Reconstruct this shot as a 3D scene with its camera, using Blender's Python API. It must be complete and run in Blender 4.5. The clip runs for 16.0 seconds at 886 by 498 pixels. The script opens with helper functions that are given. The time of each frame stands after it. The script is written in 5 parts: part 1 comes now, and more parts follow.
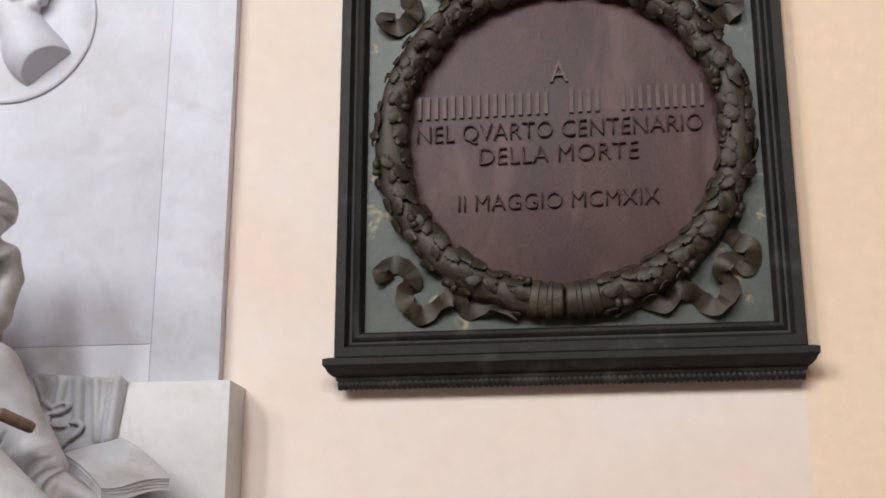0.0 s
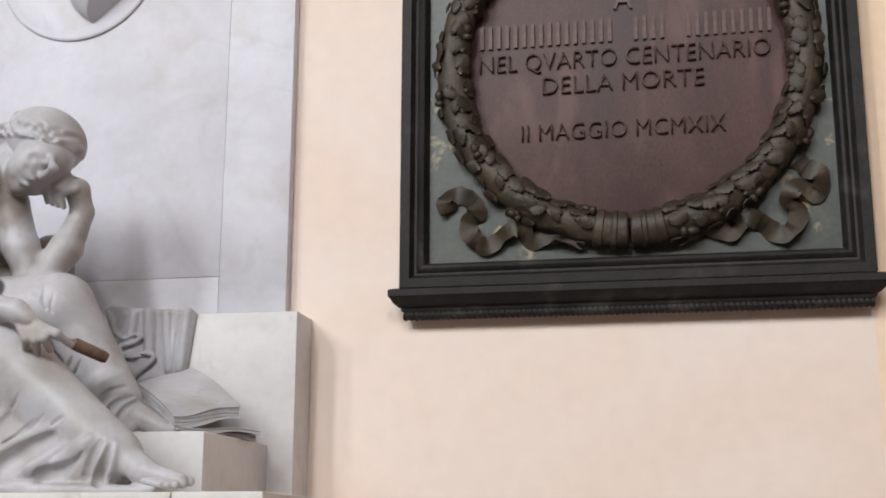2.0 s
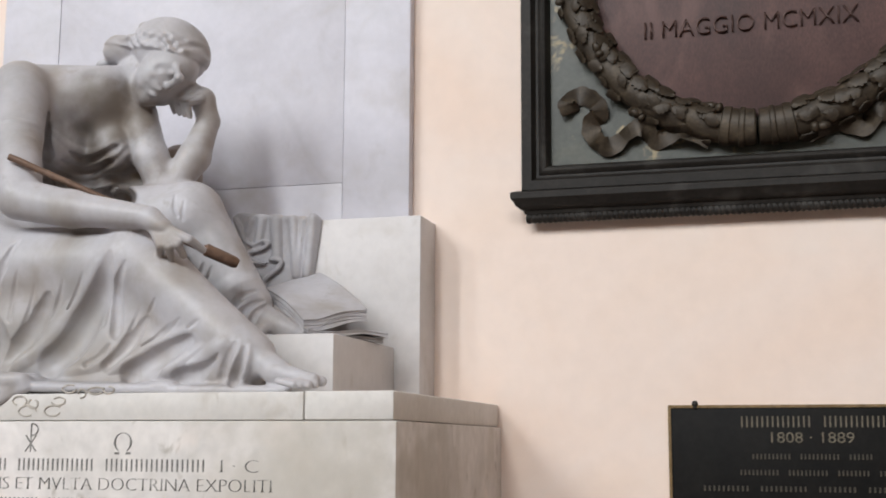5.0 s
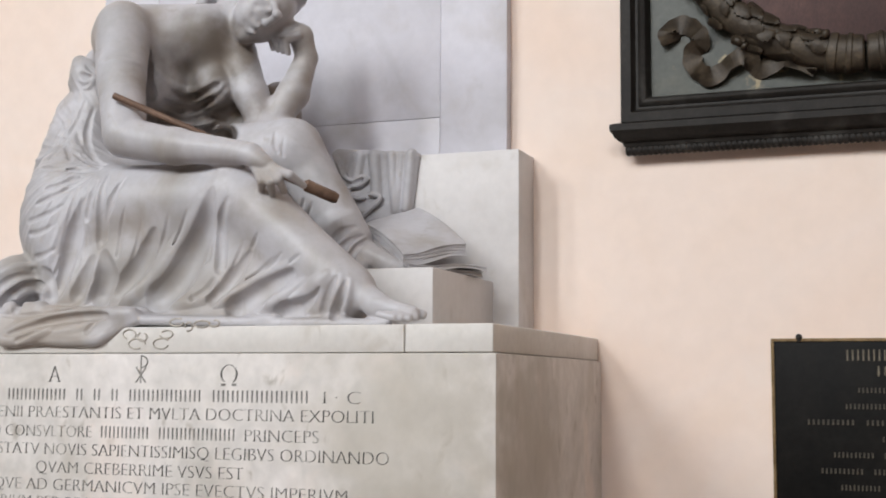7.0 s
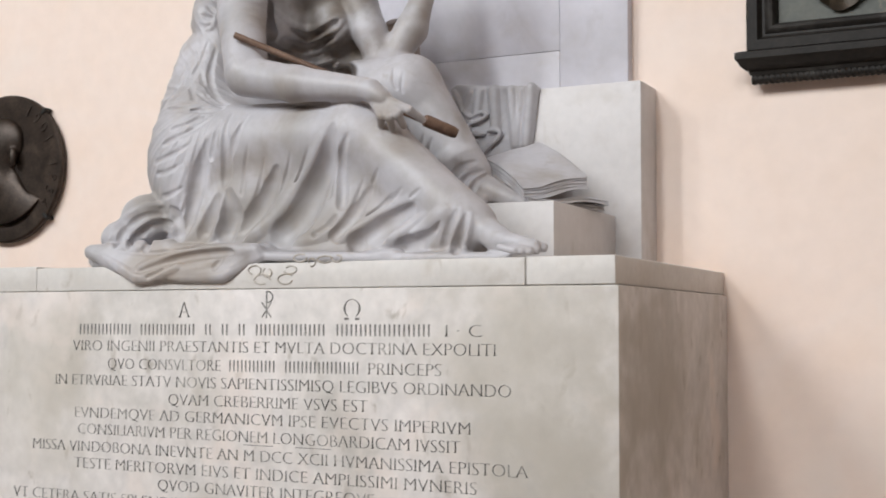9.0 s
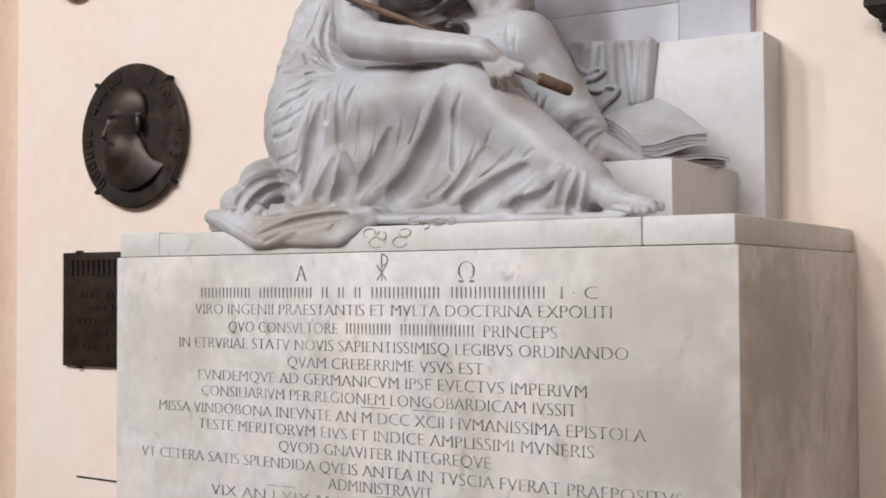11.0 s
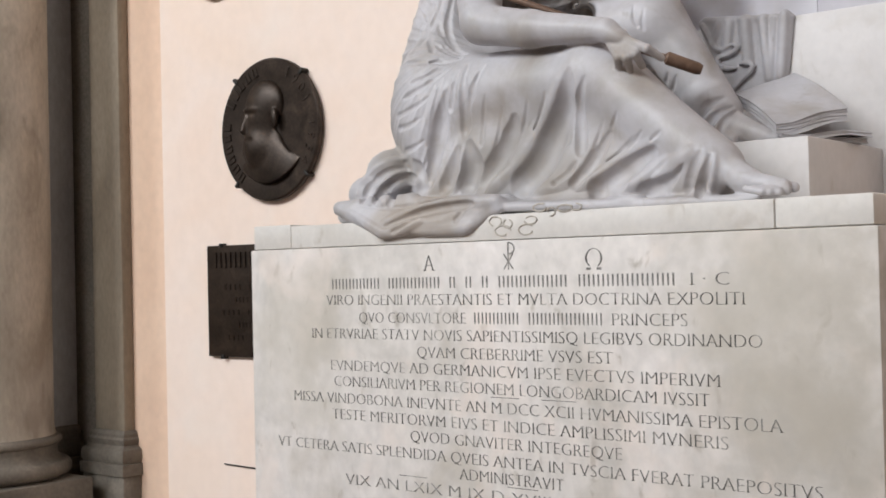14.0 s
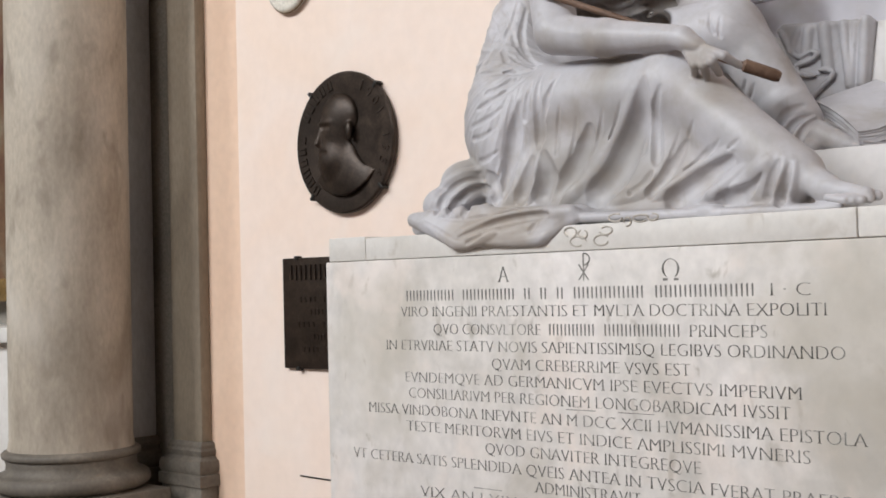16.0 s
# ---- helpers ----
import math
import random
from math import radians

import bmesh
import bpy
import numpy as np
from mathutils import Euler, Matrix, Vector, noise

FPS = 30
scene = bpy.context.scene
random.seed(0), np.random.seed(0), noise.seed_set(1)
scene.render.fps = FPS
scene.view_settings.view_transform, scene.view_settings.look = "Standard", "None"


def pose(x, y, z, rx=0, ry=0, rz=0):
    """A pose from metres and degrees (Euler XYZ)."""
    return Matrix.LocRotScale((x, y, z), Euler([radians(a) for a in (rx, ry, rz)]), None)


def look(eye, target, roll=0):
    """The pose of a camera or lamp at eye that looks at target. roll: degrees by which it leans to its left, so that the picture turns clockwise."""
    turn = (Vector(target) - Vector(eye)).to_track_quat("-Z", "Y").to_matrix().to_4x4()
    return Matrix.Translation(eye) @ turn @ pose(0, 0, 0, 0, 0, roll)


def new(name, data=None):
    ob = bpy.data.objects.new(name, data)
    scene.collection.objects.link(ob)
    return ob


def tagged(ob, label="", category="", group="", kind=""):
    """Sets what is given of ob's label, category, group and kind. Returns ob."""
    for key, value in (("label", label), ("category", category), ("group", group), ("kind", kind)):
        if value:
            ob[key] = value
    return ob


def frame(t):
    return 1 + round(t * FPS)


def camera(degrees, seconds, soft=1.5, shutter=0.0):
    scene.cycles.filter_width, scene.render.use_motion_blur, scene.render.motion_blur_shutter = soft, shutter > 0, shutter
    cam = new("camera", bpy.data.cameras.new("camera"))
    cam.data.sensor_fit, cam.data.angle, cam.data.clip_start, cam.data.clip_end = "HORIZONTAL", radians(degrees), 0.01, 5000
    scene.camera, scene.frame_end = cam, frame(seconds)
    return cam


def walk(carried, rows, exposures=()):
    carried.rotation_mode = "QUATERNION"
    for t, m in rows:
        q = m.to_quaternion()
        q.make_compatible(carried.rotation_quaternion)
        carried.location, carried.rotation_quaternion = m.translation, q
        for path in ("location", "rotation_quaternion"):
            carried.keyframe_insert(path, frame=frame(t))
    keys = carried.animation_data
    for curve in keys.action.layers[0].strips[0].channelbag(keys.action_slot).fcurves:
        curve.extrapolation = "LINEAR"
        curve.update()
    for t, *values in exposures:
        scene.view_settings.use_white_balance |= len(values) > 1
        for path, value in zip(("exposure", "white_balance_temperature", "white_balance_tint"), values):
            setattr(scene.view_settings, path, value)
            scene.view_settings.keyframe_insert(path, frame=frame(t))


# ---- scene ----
cam = camera(39.1, 16.0, soft=1.7, shutter=0.5)
PATH = [
    (0, (1.085, -4.307, 1.708), (0.818, -2.402, 2.258), -0.0),
    (0.5, (1.093, -4.302, 1.699), (0.799, -2.395, 2.227), 0.1),
    (1, (1.103, -4.306, 1.699), (0.783, -2.397, 2.203), 0.2),
    (1.5, (1.105, -4.306, 1.683), (0.752, -2.397, 2.163), 0.3),
    (2, (1.083, -4.303, 1.676), (0.712, -2.392, 2.132), 0.2),
    (2.5, (1.074, -4.293, 1.676), (0.673, -2.38, 2.101), 0.3),
    (3, (1.074, -4.296, 1.672), (0.647, -2.384, 2.076), 0.4),
    (3.5, (1.069, -4.304, 1.671), (0.61, -2.394, 2.047), 0.4),
    (4, (1.061, -4.297, 1.66), (0.576, -2.39, 2.017), 0.3),
    (6.5, (1.049, -4.297, 1.649), (0.377, -2.428, 1.887), 0.4),
    (7, (1.049, -4.295, 1.641), (0.342, -2.437, 1.855), 0.4),
    (7.5, (1.057, -4.3, 1.624), (0.3, -2.458, 1.811), 0.3),
    (8, (1.052, -4.301, 1.621), (0.258, -2.473, 1.786), 0.3),
    (8.5, (1.05, -4.283, 1.614), (0.198, -2.479, 1.755), 0.2),
    (9, (1.046, -4.274, 1.608), (0.157, -2.487, 1.734), 0.2),
    (9.5, (1.057, -4.272, 1.608), (0.113, -2.511, 1.712), 0.1),
    (9.7, (1.053, -4.269, 1.61), (0.1, -2.513, 1.709), 0.1),
    (11.8, (1.07, -4.168, 1.631), (-0.066, -2.523, 1.669), -0.7),
    (12, (1.073, -4.154, 1.633), (-0.074, -2.516, 1.669), -0.8),
    (12.5, (1.075, -4.146, 1.63), (-0.108, -2.533, 1.662), -1.0),
    (13, (1.079, -4.136, 1.63), (-0.133, -2.545, 1.661), -1.2),
    (13.5, (1.089, -4.141, 1.628), (-0.153, -2.573, 1.663), -1.2),
    (14, (1.095, -4.137, 1.634), (-0.172, -2.589, 1.67), -1.3),
    (14.5, (1.087, -4.131, 1.635), (-0.206, -2.606, 1.677), -1.3),
    (15, (1.091, -4.128, 1.639), (-0.225, -2.622, 1.685), -1.5),
    (15.5, (1.084, -4.127, 1.633), (-0.253, -2.641, 1.687), -1.4),
    (16, (1.084, -4.125, 1.628), (-0.272, -2.655, 1.688), -1.4),
]
walk(cam, [(t, look(eye, target, roll)) for t, eye, target, roll in PATH])

# ---- world, light, exposure ----
scene.view_settings.exposure = 0.0
world = bpy.data.worlds.new("sky")
scene.world = world
world.use_nodes = True
wn = world.node_tree
sky = wn.nodes.new("ShaderNodeTexSky")
sky.sky_type, sky.sun_disc = "NISHITA", False
sky.sun_elevation, sky.sun_rotation = radians(40), radians(200)
wn.nodes["Background"].inputs["Strength"].default_value = 0.10
wn.links.new(sky.outputs["Color"], wn.nodes["Background"].inputs["Color"])


def window_light(name, x, y, z, target, sx, sz, power, color):
    """Daylight in the opening of a nave window."""
    d = bpy.data.lights.new(name, "AREA")
    d.shape, d.size, d.size_y, d.energy, d.color = "RECTANGLE", sx, sz, power, color
    ob = new(name, d)
    ob.matrix_world = look((x, y, z), target)
    return ob


WINDOWS = [(-15.5, 1200), (-9.5, 1600), (-2.5, 1480), (5.0, 960)]   # x of each window in the far nave wall, watts
for wx, watts in WINDOWS:
    window_light("window_light", wx, -17.95, 13.0, (wx * 0.3 - 0.8, 0, 1.6), 2.3, 5.8, watts, (0.955, 0.98, 1.0))

LAMP = (1.9, -12.0, 6.7)                              # the lit lamp that hangs in the nave and glints in the polished disc
glow = bpy.data.lights.new("lamp_light", "POINT")
glow.energy, glow.color, glow.shadow_soft_size = 70, (1.0, 0.72, 0.45), 0.12
new("lamp_light", glow).location = (LAMP[0], LAMP[1], LAMP[2] - 0.35)

# ---- materials ----


def material(name, color, rough=0.6, metal=0.0, spec=0.5):
    m = bpy.data.materials.new(name)
    m.use_nodes = True
    b = m.node_tree.nodes["Principled BSDF"]
    b.inputs["Base Color"].default_value = (*color, 1)
    b.inputs["Roughness"].default_value = rough
    b.inputs["Metallic"].default_value = metal
    b.inputs["Specular IOR Level"].default_value = spec
    return m


def layered(name, stops, scale, rough=(0.5, 0.7), metal=0.0, detail=6, fine=60.0, fine_amount=0.25, bump=0.1,
            bump_scale=80.0, stretch=(1, 1, 1), distortion=0.6, veins=None, blots=None, spec=0.5, bump_dist=0.004):
    """Colour from two sizes of noise, with relief; veins or blots (colour, scale, low, high, amount) lie over it."""
    m = material(name, stops[0][1], rough[0], metal, spec)
    nt, b = m.node_tree, m.node_tree.nodes["Principled BSDF"]
    N, L = nt.nodes.new, nt.links.new
    co = N("ShaderNodeTexCoord")
    mp = N("ShaderNodeMapping")
    mp.inputs["Scale"].default_value = stretch
    L(co.outputs["Object"], mp.inputs["Vector"])

    def tex(sc, det=detail, dist=distortion):
        n = N("ShaderNodeTexNoise")
        n.inputs["Scale"].default_value, n.inputs["Detail"].default_value, n.inputs["Distortion"].default_value = sc, det, dist
        L(mp.outputs["Vector"], n.inputs["Vector"])
        return n

    def mix(fac, a, c, kind="MIX"):
        n = N("ShaderNodeMix")
        n.data_type, n.blend_type = "RGBA", kind
        if isinstance(fac, float):
            n.inputs["Factor"].default_value = fac
        else:
            L(fac, n.inputs["Factor"])
        L(a, n.inputs["A"])
        if isinstance(c, tuple):
            n.inputs["B"].default_value = (*c, 1)
        else:
            L(c, n.inputs["B"])
        return n.outputs["Result"]

    big = tex(scale)
    ramp = N("ShaderNodeValToRGB")
    e = ramp.color_ramp.elements
    e[0].position, e[0].color = stops[0][0], (*stops[0][1], 1)
    e[1].position, e[1].color = stops[-1][0], (*stops[-1][1], 1)
    for p, c in stops[1:-1]:
        n = e.new(p)
        n.color = (*c, 1)
    L(big.outputs["Fac"], ramp.inputs["Fac"])
    color = ramp.outputs["Color"]
    small = tex(fine, 4, 0.2)
    gr = N("ShaderNodeMapRange")
    gr.inputs["From Min"].default_value, gr.inputs["From Max"].default_value = 0.3, 0.7
    gr.inputs["To Min"].default_value, gr.inputs["To Max"].default_value = 1 - fine_amount, 1 + fine_amount * 0.4
    L(small.outputs["Fac"], gr.inputs["Value"])
    color = mix(1.0, color, gr.outputs["Result"], "MULTIPLY")
    for cover, is_vein in ((veins, True), (blots, False)):
        if cover:
            c, sc, lo, hi, amount = cover
            n = tex(sc, 8, 1.6 if is_vein else 0.4)
            out = n.outputs["Fac"]
            if is_vein:
                s = N("ShaderNodeMath")
                s.operation = "SUBTRACT"
                L(out, s.inputs[0])
                s.inputs[1].default_value = 0.5
                a = N("ShaderNodeMath")
                a.operation = "ABSOLUTE"
                L(s.outputs[0], a.inputs[0])
                out = a.outputs[0]
            r = N("ShaderNodeMapRange")
            r.interpolation_type = "SMOOTHSTEP"
            r.inputs["From Min"].default_value, r.inputs["From Max"].default_value = lo, hi
            r.inputs["To Min"].default_value, r.inputs["To Max"].default_value = (amount, 0) if is_vein else (0, amount)
            L(out, r.inputs["Value"])
            color = mix(r.outputs["Result"], color, c)
    L(color, b.inputs["Base Color"])
    rr = N("ShaderNodeMapRange")
    rr.inputs["To Min"].default_value, rr.inputs["To Max"].default_value = rough
    L(big.outputs["Fac"], rr.inputs["Value"])
    L(rr.outputs["Result"], b.inputs["Roughness"])
    if bump:
        bn = tex(bump_scale, 5, 0.1)
        bp = N("ShaderNodeBump")
        bp.inputs["Strength"].default_value, bp.inputs["Distance"].default_value = bump, bump_dist
        L(bn.outputs["Fac"], bp.inputs["Height"])
        L(bp.outputs["Normal"], b.inputs["Normal"])
    return m


PLASTER = layered("painted_plaster", [(0.3, (0.86, 0.69, 0.585)), (0.5, (0.875, 0.74, 0.66)), (0.7, (0.865, 0.70, 0.59))], 0.9,
                  (0.75, 0.9), fine=14, fine_amount=0.03, bump=0.25, bump_scale=22, bump_dist=0.003, spec=0.2,
                  blots=((0.85, 0.765, 0.70), 2.2, 0.5, 0.75, 0.5))
PLASTER_ORANGE = layered("ochre_plaster", [(0.3, (0.80, 0.575, 0.435)), (0.7, (0.85, 0.635, 0.49))], 1.4, (0.75, 0.9), fine=20,
                         fine_amount=0.05, bump=0.25, bump_scale=25, bump_dist=0.003, spec=0.2)
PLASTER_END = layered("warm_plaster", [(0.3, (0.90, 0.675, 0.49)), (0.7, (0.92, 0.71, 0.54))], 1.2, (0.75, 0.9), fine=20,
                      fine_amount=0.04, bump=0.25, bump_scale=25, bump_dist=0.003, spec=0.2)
STELE = layered("panel_marble", [(0.25, (0.55, 0.54, 0.575)), (0.5, (0.68, 0.67, 0.735)), (0.75, (0.73, 0.72, 0.775))], 1.5, (0.4, 0.6),
                fine=30, fine_amount=0.04, bump=0.05, bump_scale=60, veins=((0.45, 0.44, 0.45), 1.3, 0.0, 0.05, 0.14),
                blots=((0.49, 0.455, 0.43), 4.0, 0.52, 0.8, 0.6))
MARBLE = layered("statue_marble", [(0.25, (0.35, 0.338, 0.34)), (0.45, (0.475, 0.466, 0.488)), (0.72, (0.585, 0.575, 0.612))], 3.0, (0.38, 0.55),
                 fine=45, fine_amount=0.05, bump=0.06, bump_scale=120, veins=((0.40, 0.385, 0.37), 2.5, 0.0, 0.03, 0.2), blots=((0.29, 0.245, 0.20), 4.0, 0.46, 0.74, 0.75))
PLINTH = layered("plinth_marble", [(0.28, (0.50, 0.47, 0.43)), (0.43, (0.67, 0.635, 0.605)), (0.66, (0.755, 0.715, 0.695))], 2.2, (0.45, 0.65),
                 fine=26, fine_amount=0.12, bump=0.10, bump_scale=70, stretch=(1, 1, 0.85), veins=((0.42, 0.41, 0.39), 1.6, 0.0, 0.05, 0.16),
                 blots=((0.46, 0.42, 0.365), 3.4, 0.50, 0.70, 0.65))
SLAB = layered("slab_marble", [(0.25, (0.60, 0.57, 0.53)), (0.55, (0.70, 0.675, 0.645)), (0.8, (0.75, 0.725, 0.70))], 3.0, (0.45, 0.6),
               fine=40, fine_amount=0.06, bump=0.08, bump_scale=70, blots=((0.48, 0.43, 0.37), 7.0, 0.58, 0.8, 0.6))
BLOCK = layered("block_marble", [(0.25, (0.56, 0.54, 0.53)), (0.5, (0.675, 0.652, 0.65)), (0.75, (0.73, 0.705, 0.70))], 1.8, (0.4, 0.6),
                fine=30, fine_amount=0.05, bump=0.05, bump_scale=60, blots=((0.50, 0.455, 0.41), 4.0, 0.54, 0.8, 0.6))


def smears(m, colour, scale, low, high, amount, stretch):
    """A further layer of small drawn-out stains."""
    nt = m.node_tree
    N, L, b = nt.nodes.new, nt.links.new, nt.nodes["Principled BSDF"]
    co, mp, no, r, mx = N("ShaderNodeTexCoord"), N("ShaderNodeMapping"), N("ShaderNodeTexNoise"), N("ShaderNodeMapRange"), N("ShaderNodeMix")
    mp.inputs["Scale"].default_value, mp.inputs["Location"].default_value = stretch, (3.1, 1.7, 0.4)
    no.inputs["Scale"].default_value, no.inputs["Detail"].default_value, no.inputs["Distortion"].default_value = scale, 5, 0.5
    r.interpolation_type, mx.data_type = "SMOOTHSTEP", "RGBA"
    r.inputs["From Min"].default_value, r.inputs["From Max"].default_value, r.inputs["To Max"].default_value = low, high, amount
    L(co.outputs["Object"], mp.inputs["Vector"])
    L(mp.outputs["Vector"], no.inputs["Vector"])
    L(no.outputs["Fac"], r.inputs["Value"])
    L(r.outputs["Result"], mx.inputs["Factor"])
    L(b.inputs["Base Color"].links[0].from_socket, mx.inputs["A"])
    mx.inputs["B"].default_value = (*colour, 1)
    L(mx.outputs["Result"], b.inputs["Base Color"])


smears(PLINTH, (0.33, 0.29, 0.24), 15.0, 0.60, 0.74, 0.65, (1, 1, 0.55))
smears(PLINTH, (0.80, 0.70, 0.64), 4.5, 0.52, 0.70, 0.5, (1, 1, 0.8))
smears(SLAB, (0.42, 0.37, 0.31), 16.0, 0.62, 0.76, 0.5, (1, 1, 0.6))
smears(STELE, (0.47, 0.45, 0.46), 9.0, 0.60, 0.76, 0.35, (1, 1, 0.7))
smears(BLOCK, (0.47, 0.43, 0.38), 11.0, 0.60, 0.76, 0.45, (1, 1, 0.6))
smears(MARBLE, (0.30, 0.265, 0.235), 17.0, 0.60, 0.76, 0.45, (1, 1, 0.45))
SERENA = layered("grey_sandstone", [(0.25, (0.28, 0.235, 0.185)), (0.5, (0.46, 0.40, 0.325)), (0.75, (0.61, 0.55, 0.465))], 2.6, (0.6, 0.8),
                 fine=50, fine_amount=0.15, bump=0.2, bump_scale=110, stretch=(1, 1, 0.45), blots=((0.58, 0.535, 0.48), 2.2, 0.5, 0.75, 0.65))
smears(SERENA, (0.20, 0.165, 0.125), 6.0, 0.55, 0.72, 0.55, (1, 1, 0.5))
# same sandstone; bluish light put into the colour, lifted to offset the column's shade
SERENA_BLUE_LIT = layered("blue_lit_sandstone", [(0.25, (0.48, 0.495, 0.51)), (0.75, (0.58, 0.595, 0.61))], 2.6, (0.6, 0.8),
                      fine=50, fine_amount=0.12, bump=0.2, bump_scale=110, stretch=(1, 1, 0.45))
SERENA_BROWN = layered("brown_sandstone", [(0.25, (0.21, 0.17, 0.128)), (0.5, (0.30, 0.25, 0.188)), (0.75, (0.38, 0.32, 0.25))], 2.6, (0.6, 0.8),
                       fine=50, fine_amount=0.15, bump=0.2, bump_scale=110, stretch=(1, 1, 0.45))
# darker tone for the bases and pedestals
SERENA_DARK = layered("dark_sandstone", [(0.25, (0.10, 0.088, 0.073)), (0.5, (0.17, 0.148, 0.122)), (0.75, (0.26, 0.23, 0.19))], 3.5, (0.6, 0.8),
                      fine=50, fine_amount=0.2, bump=0.2, bump_scale=110)
CARVING = layered("darker_carving", [(0.3, (0.42, 0.38, 0.33)), (0.7, (0.58, 0.54, 0.49))], 20.0, (0.6, 0.8), bump=0.05)
FRAME = layered("black_stone_frame", [(0.3, (0.015, 0.0128, 0.0112)), (0.7, (0.029, 0.0255, 0.0225))], 5.0, (0.42, 0.58), spec=0.2, fine=70, fine_amount=0.3,
                bump=0.12, bump_scale=120, blots=((0.075, 0.07, 0.064), 9.0, 0.55, 0.75, 0.5))
VERDE = layered("green_stone", [(0.3, (0.040, 0.046, 0.038)), (0.6, (0.067, 0.073, 0.060)), (0.8, (0.10, 0.102, 0.078))], 6.0, (0.35, 0.5), fine=50,
                fine_amount=0.2, bump=0.05, blots=((0.34, 0.27, 0.15), 11.0, 0.60, 0.70, 0.8))
PORPHYRY = layered("porphyry", [(0.25, (0.040, 0.018, 0.0165)), (0.5, (0.070, 0.0315, 0.028)), (0.8, (0.112, 0.054, 0.047))], 4.0, (0.42, 0.55), spec=0.35,
                   fine=160, fine_amount=0.3, bump=0.04, bump_scale=200, stretch=(1, 1, 0.45), blots=((0.17, 0.092, 0.080), 5.0, 0.50, 0.72, 0.6))
BRONZE = layered("wreath_bronze", [(0.3, (0.030, 0.0215, 0.0135)), (0.55, (0.060, 0.044, 0.028)), (0.8, (0.115, 0.088, 0.058))], 14.0, (0.45, 0.62),
                 metal=0.2, fine=90, fine_amount=0.3, bump=0.2, bump_scale=160)
LETTER_BRONZE = layered("letter_bronze", [(0.3, (0.062, 0.032, 0.027)), (0.7, (0.11, 0.062, 0.052))], 20.0, (0.4, 0.55), metal=0.3, bump=0.05)
DARK_BRONZE = layered("dark_bronze", [(0.3, (0.026, 0.018, 0.013)), (0.6, (0.052, 0.036, 0.027)), (0.8, (0.09, 0.064, 0.046))], 9.0, (0.35, 0.5),
                      metal=0.55, fine=70, fine_amount=0.3, bump=0.18, bump_scale=130)
BLACK = layered("black_slate", [(0.3, (0.006, 0.006, 0.006)), (0.7, (0.013, 0.012, 0.011))], 6.0, (0.5, 0.62), bump=0.05, spec=0.12)
GOLD_EDGE = layered("brass_edge", [(0.3, (0.20, 0.13, 0.06)), (0.7, (0.30, 0.21, 0.11))], 20.0, (0.4, 0.55), metal=0.7, bump=0.05)
GILT = layered("gilt_letter", [(0.3, (0.11, 0.09, 0.06)), (0.7, (0.20, 0.17, 0.12))], 30.0, (0.5, 0.6), bump=0.0)
GILT_FADED = layered("faded_gilt", [(0.3, (0.035, 0.029, 0.02)), (0.7, (0.075, 0.062, 0.042))], 30.0, (0.5, 0.6), bump=0.0)
INK = layered("lettering_paint", [(0.3, (0.115, 0.11, 0.105)), (0.5, (0.20, 0.192, 0.182)), (0.68, (0.42, 0.405, 0.38))], 9.0, (0.7, 0.8), fine=60, fine_amount=0.35, bump=0.0)
JOINT = material("joint_mortar", (0.56, 0.545, 0.54), 0.9)
ROD = layered("rod_metal", [(0.3, (0.13, 0.075, 0.05)), (0.7, (0.22, 0.14, 0.10))], 12.0, (0.45, 0.6), metal=0.2, bump=0.1, stretch=(1, 1, 1))
IRON = material("dark_iron", (0.03, 0.028, 0.026), 0.55, 0.6)
# floor, walls and roof of the unseen nave, toned dark to cut bounced light
FLOOR = layered("floor_stone", [(0.3, (0.13, 0.09, 0.075)), (0.7, (0.22, 0.17, 0.14))], 1.5, (0.4, 0.6), bump=0.1)
LIME = layered("nave_stone", [(0.3, (0.20, 0.18, 0.155)), (0.7, (0.29, 0.265, 0.23))], 0.8, (0.8, 0.9), bump=0.1)
OAK = layered("roof_timber", [(0.3, (0.12, 0.075, 0.045)), (0.7, (0.20, 0.13, 0.08))], 3.0, (0.6, 0.75), bump=0.1, stretch=(0.2, 1, 1))
PAINTING = layered("old_painting", [(0.3, (0.10, 0.035, 0.025)), (0.5, (0.16, 0.09, 0.05)), (0.7, (0.24, 0.20, 0.14))], 3.0, (0.4, 0.5), bump=0.05)
GILDING = layered("gilded_wood", [(0.3, (0.25, 0.15, 0.05)), (0.7, (0.40, 0.27, 0.11))], 10.0, (0.35, 0.5), metal=0.6, bump=0.15)
CERAMIC = layered("pale_ceramic", [(0.3, (0.58, 0.53, 0.45)), (0.7, (0.70, 0.66, 0.58))], 6.0, (0.3, 0.45), bump=0.05)

# ---- helpers for meshes ----


def thing(name, label, category, at=(0, 0, 0), group="", kind=""):
    ob = new(name)
    ob.location = at
    ob.empty_display_size = 0.05
    return tagged(ob, label, category, group, kind)


def finish(bm, name, mat, smooth=None):
    bmesh.ops.recalc_face_normals(bm, faces=bm.faces)
    me = bpy.data.meshes.new(name)
    bm.to_mesh(me)
    bm.free()
    me.materials.append(mat)
    if smooth is not None:
        me.polygons.foreach_set("use_smooth", [True] * len(me.polygons))
        me.set_sharp_from_angle(angle=radians(smooth))
    return me


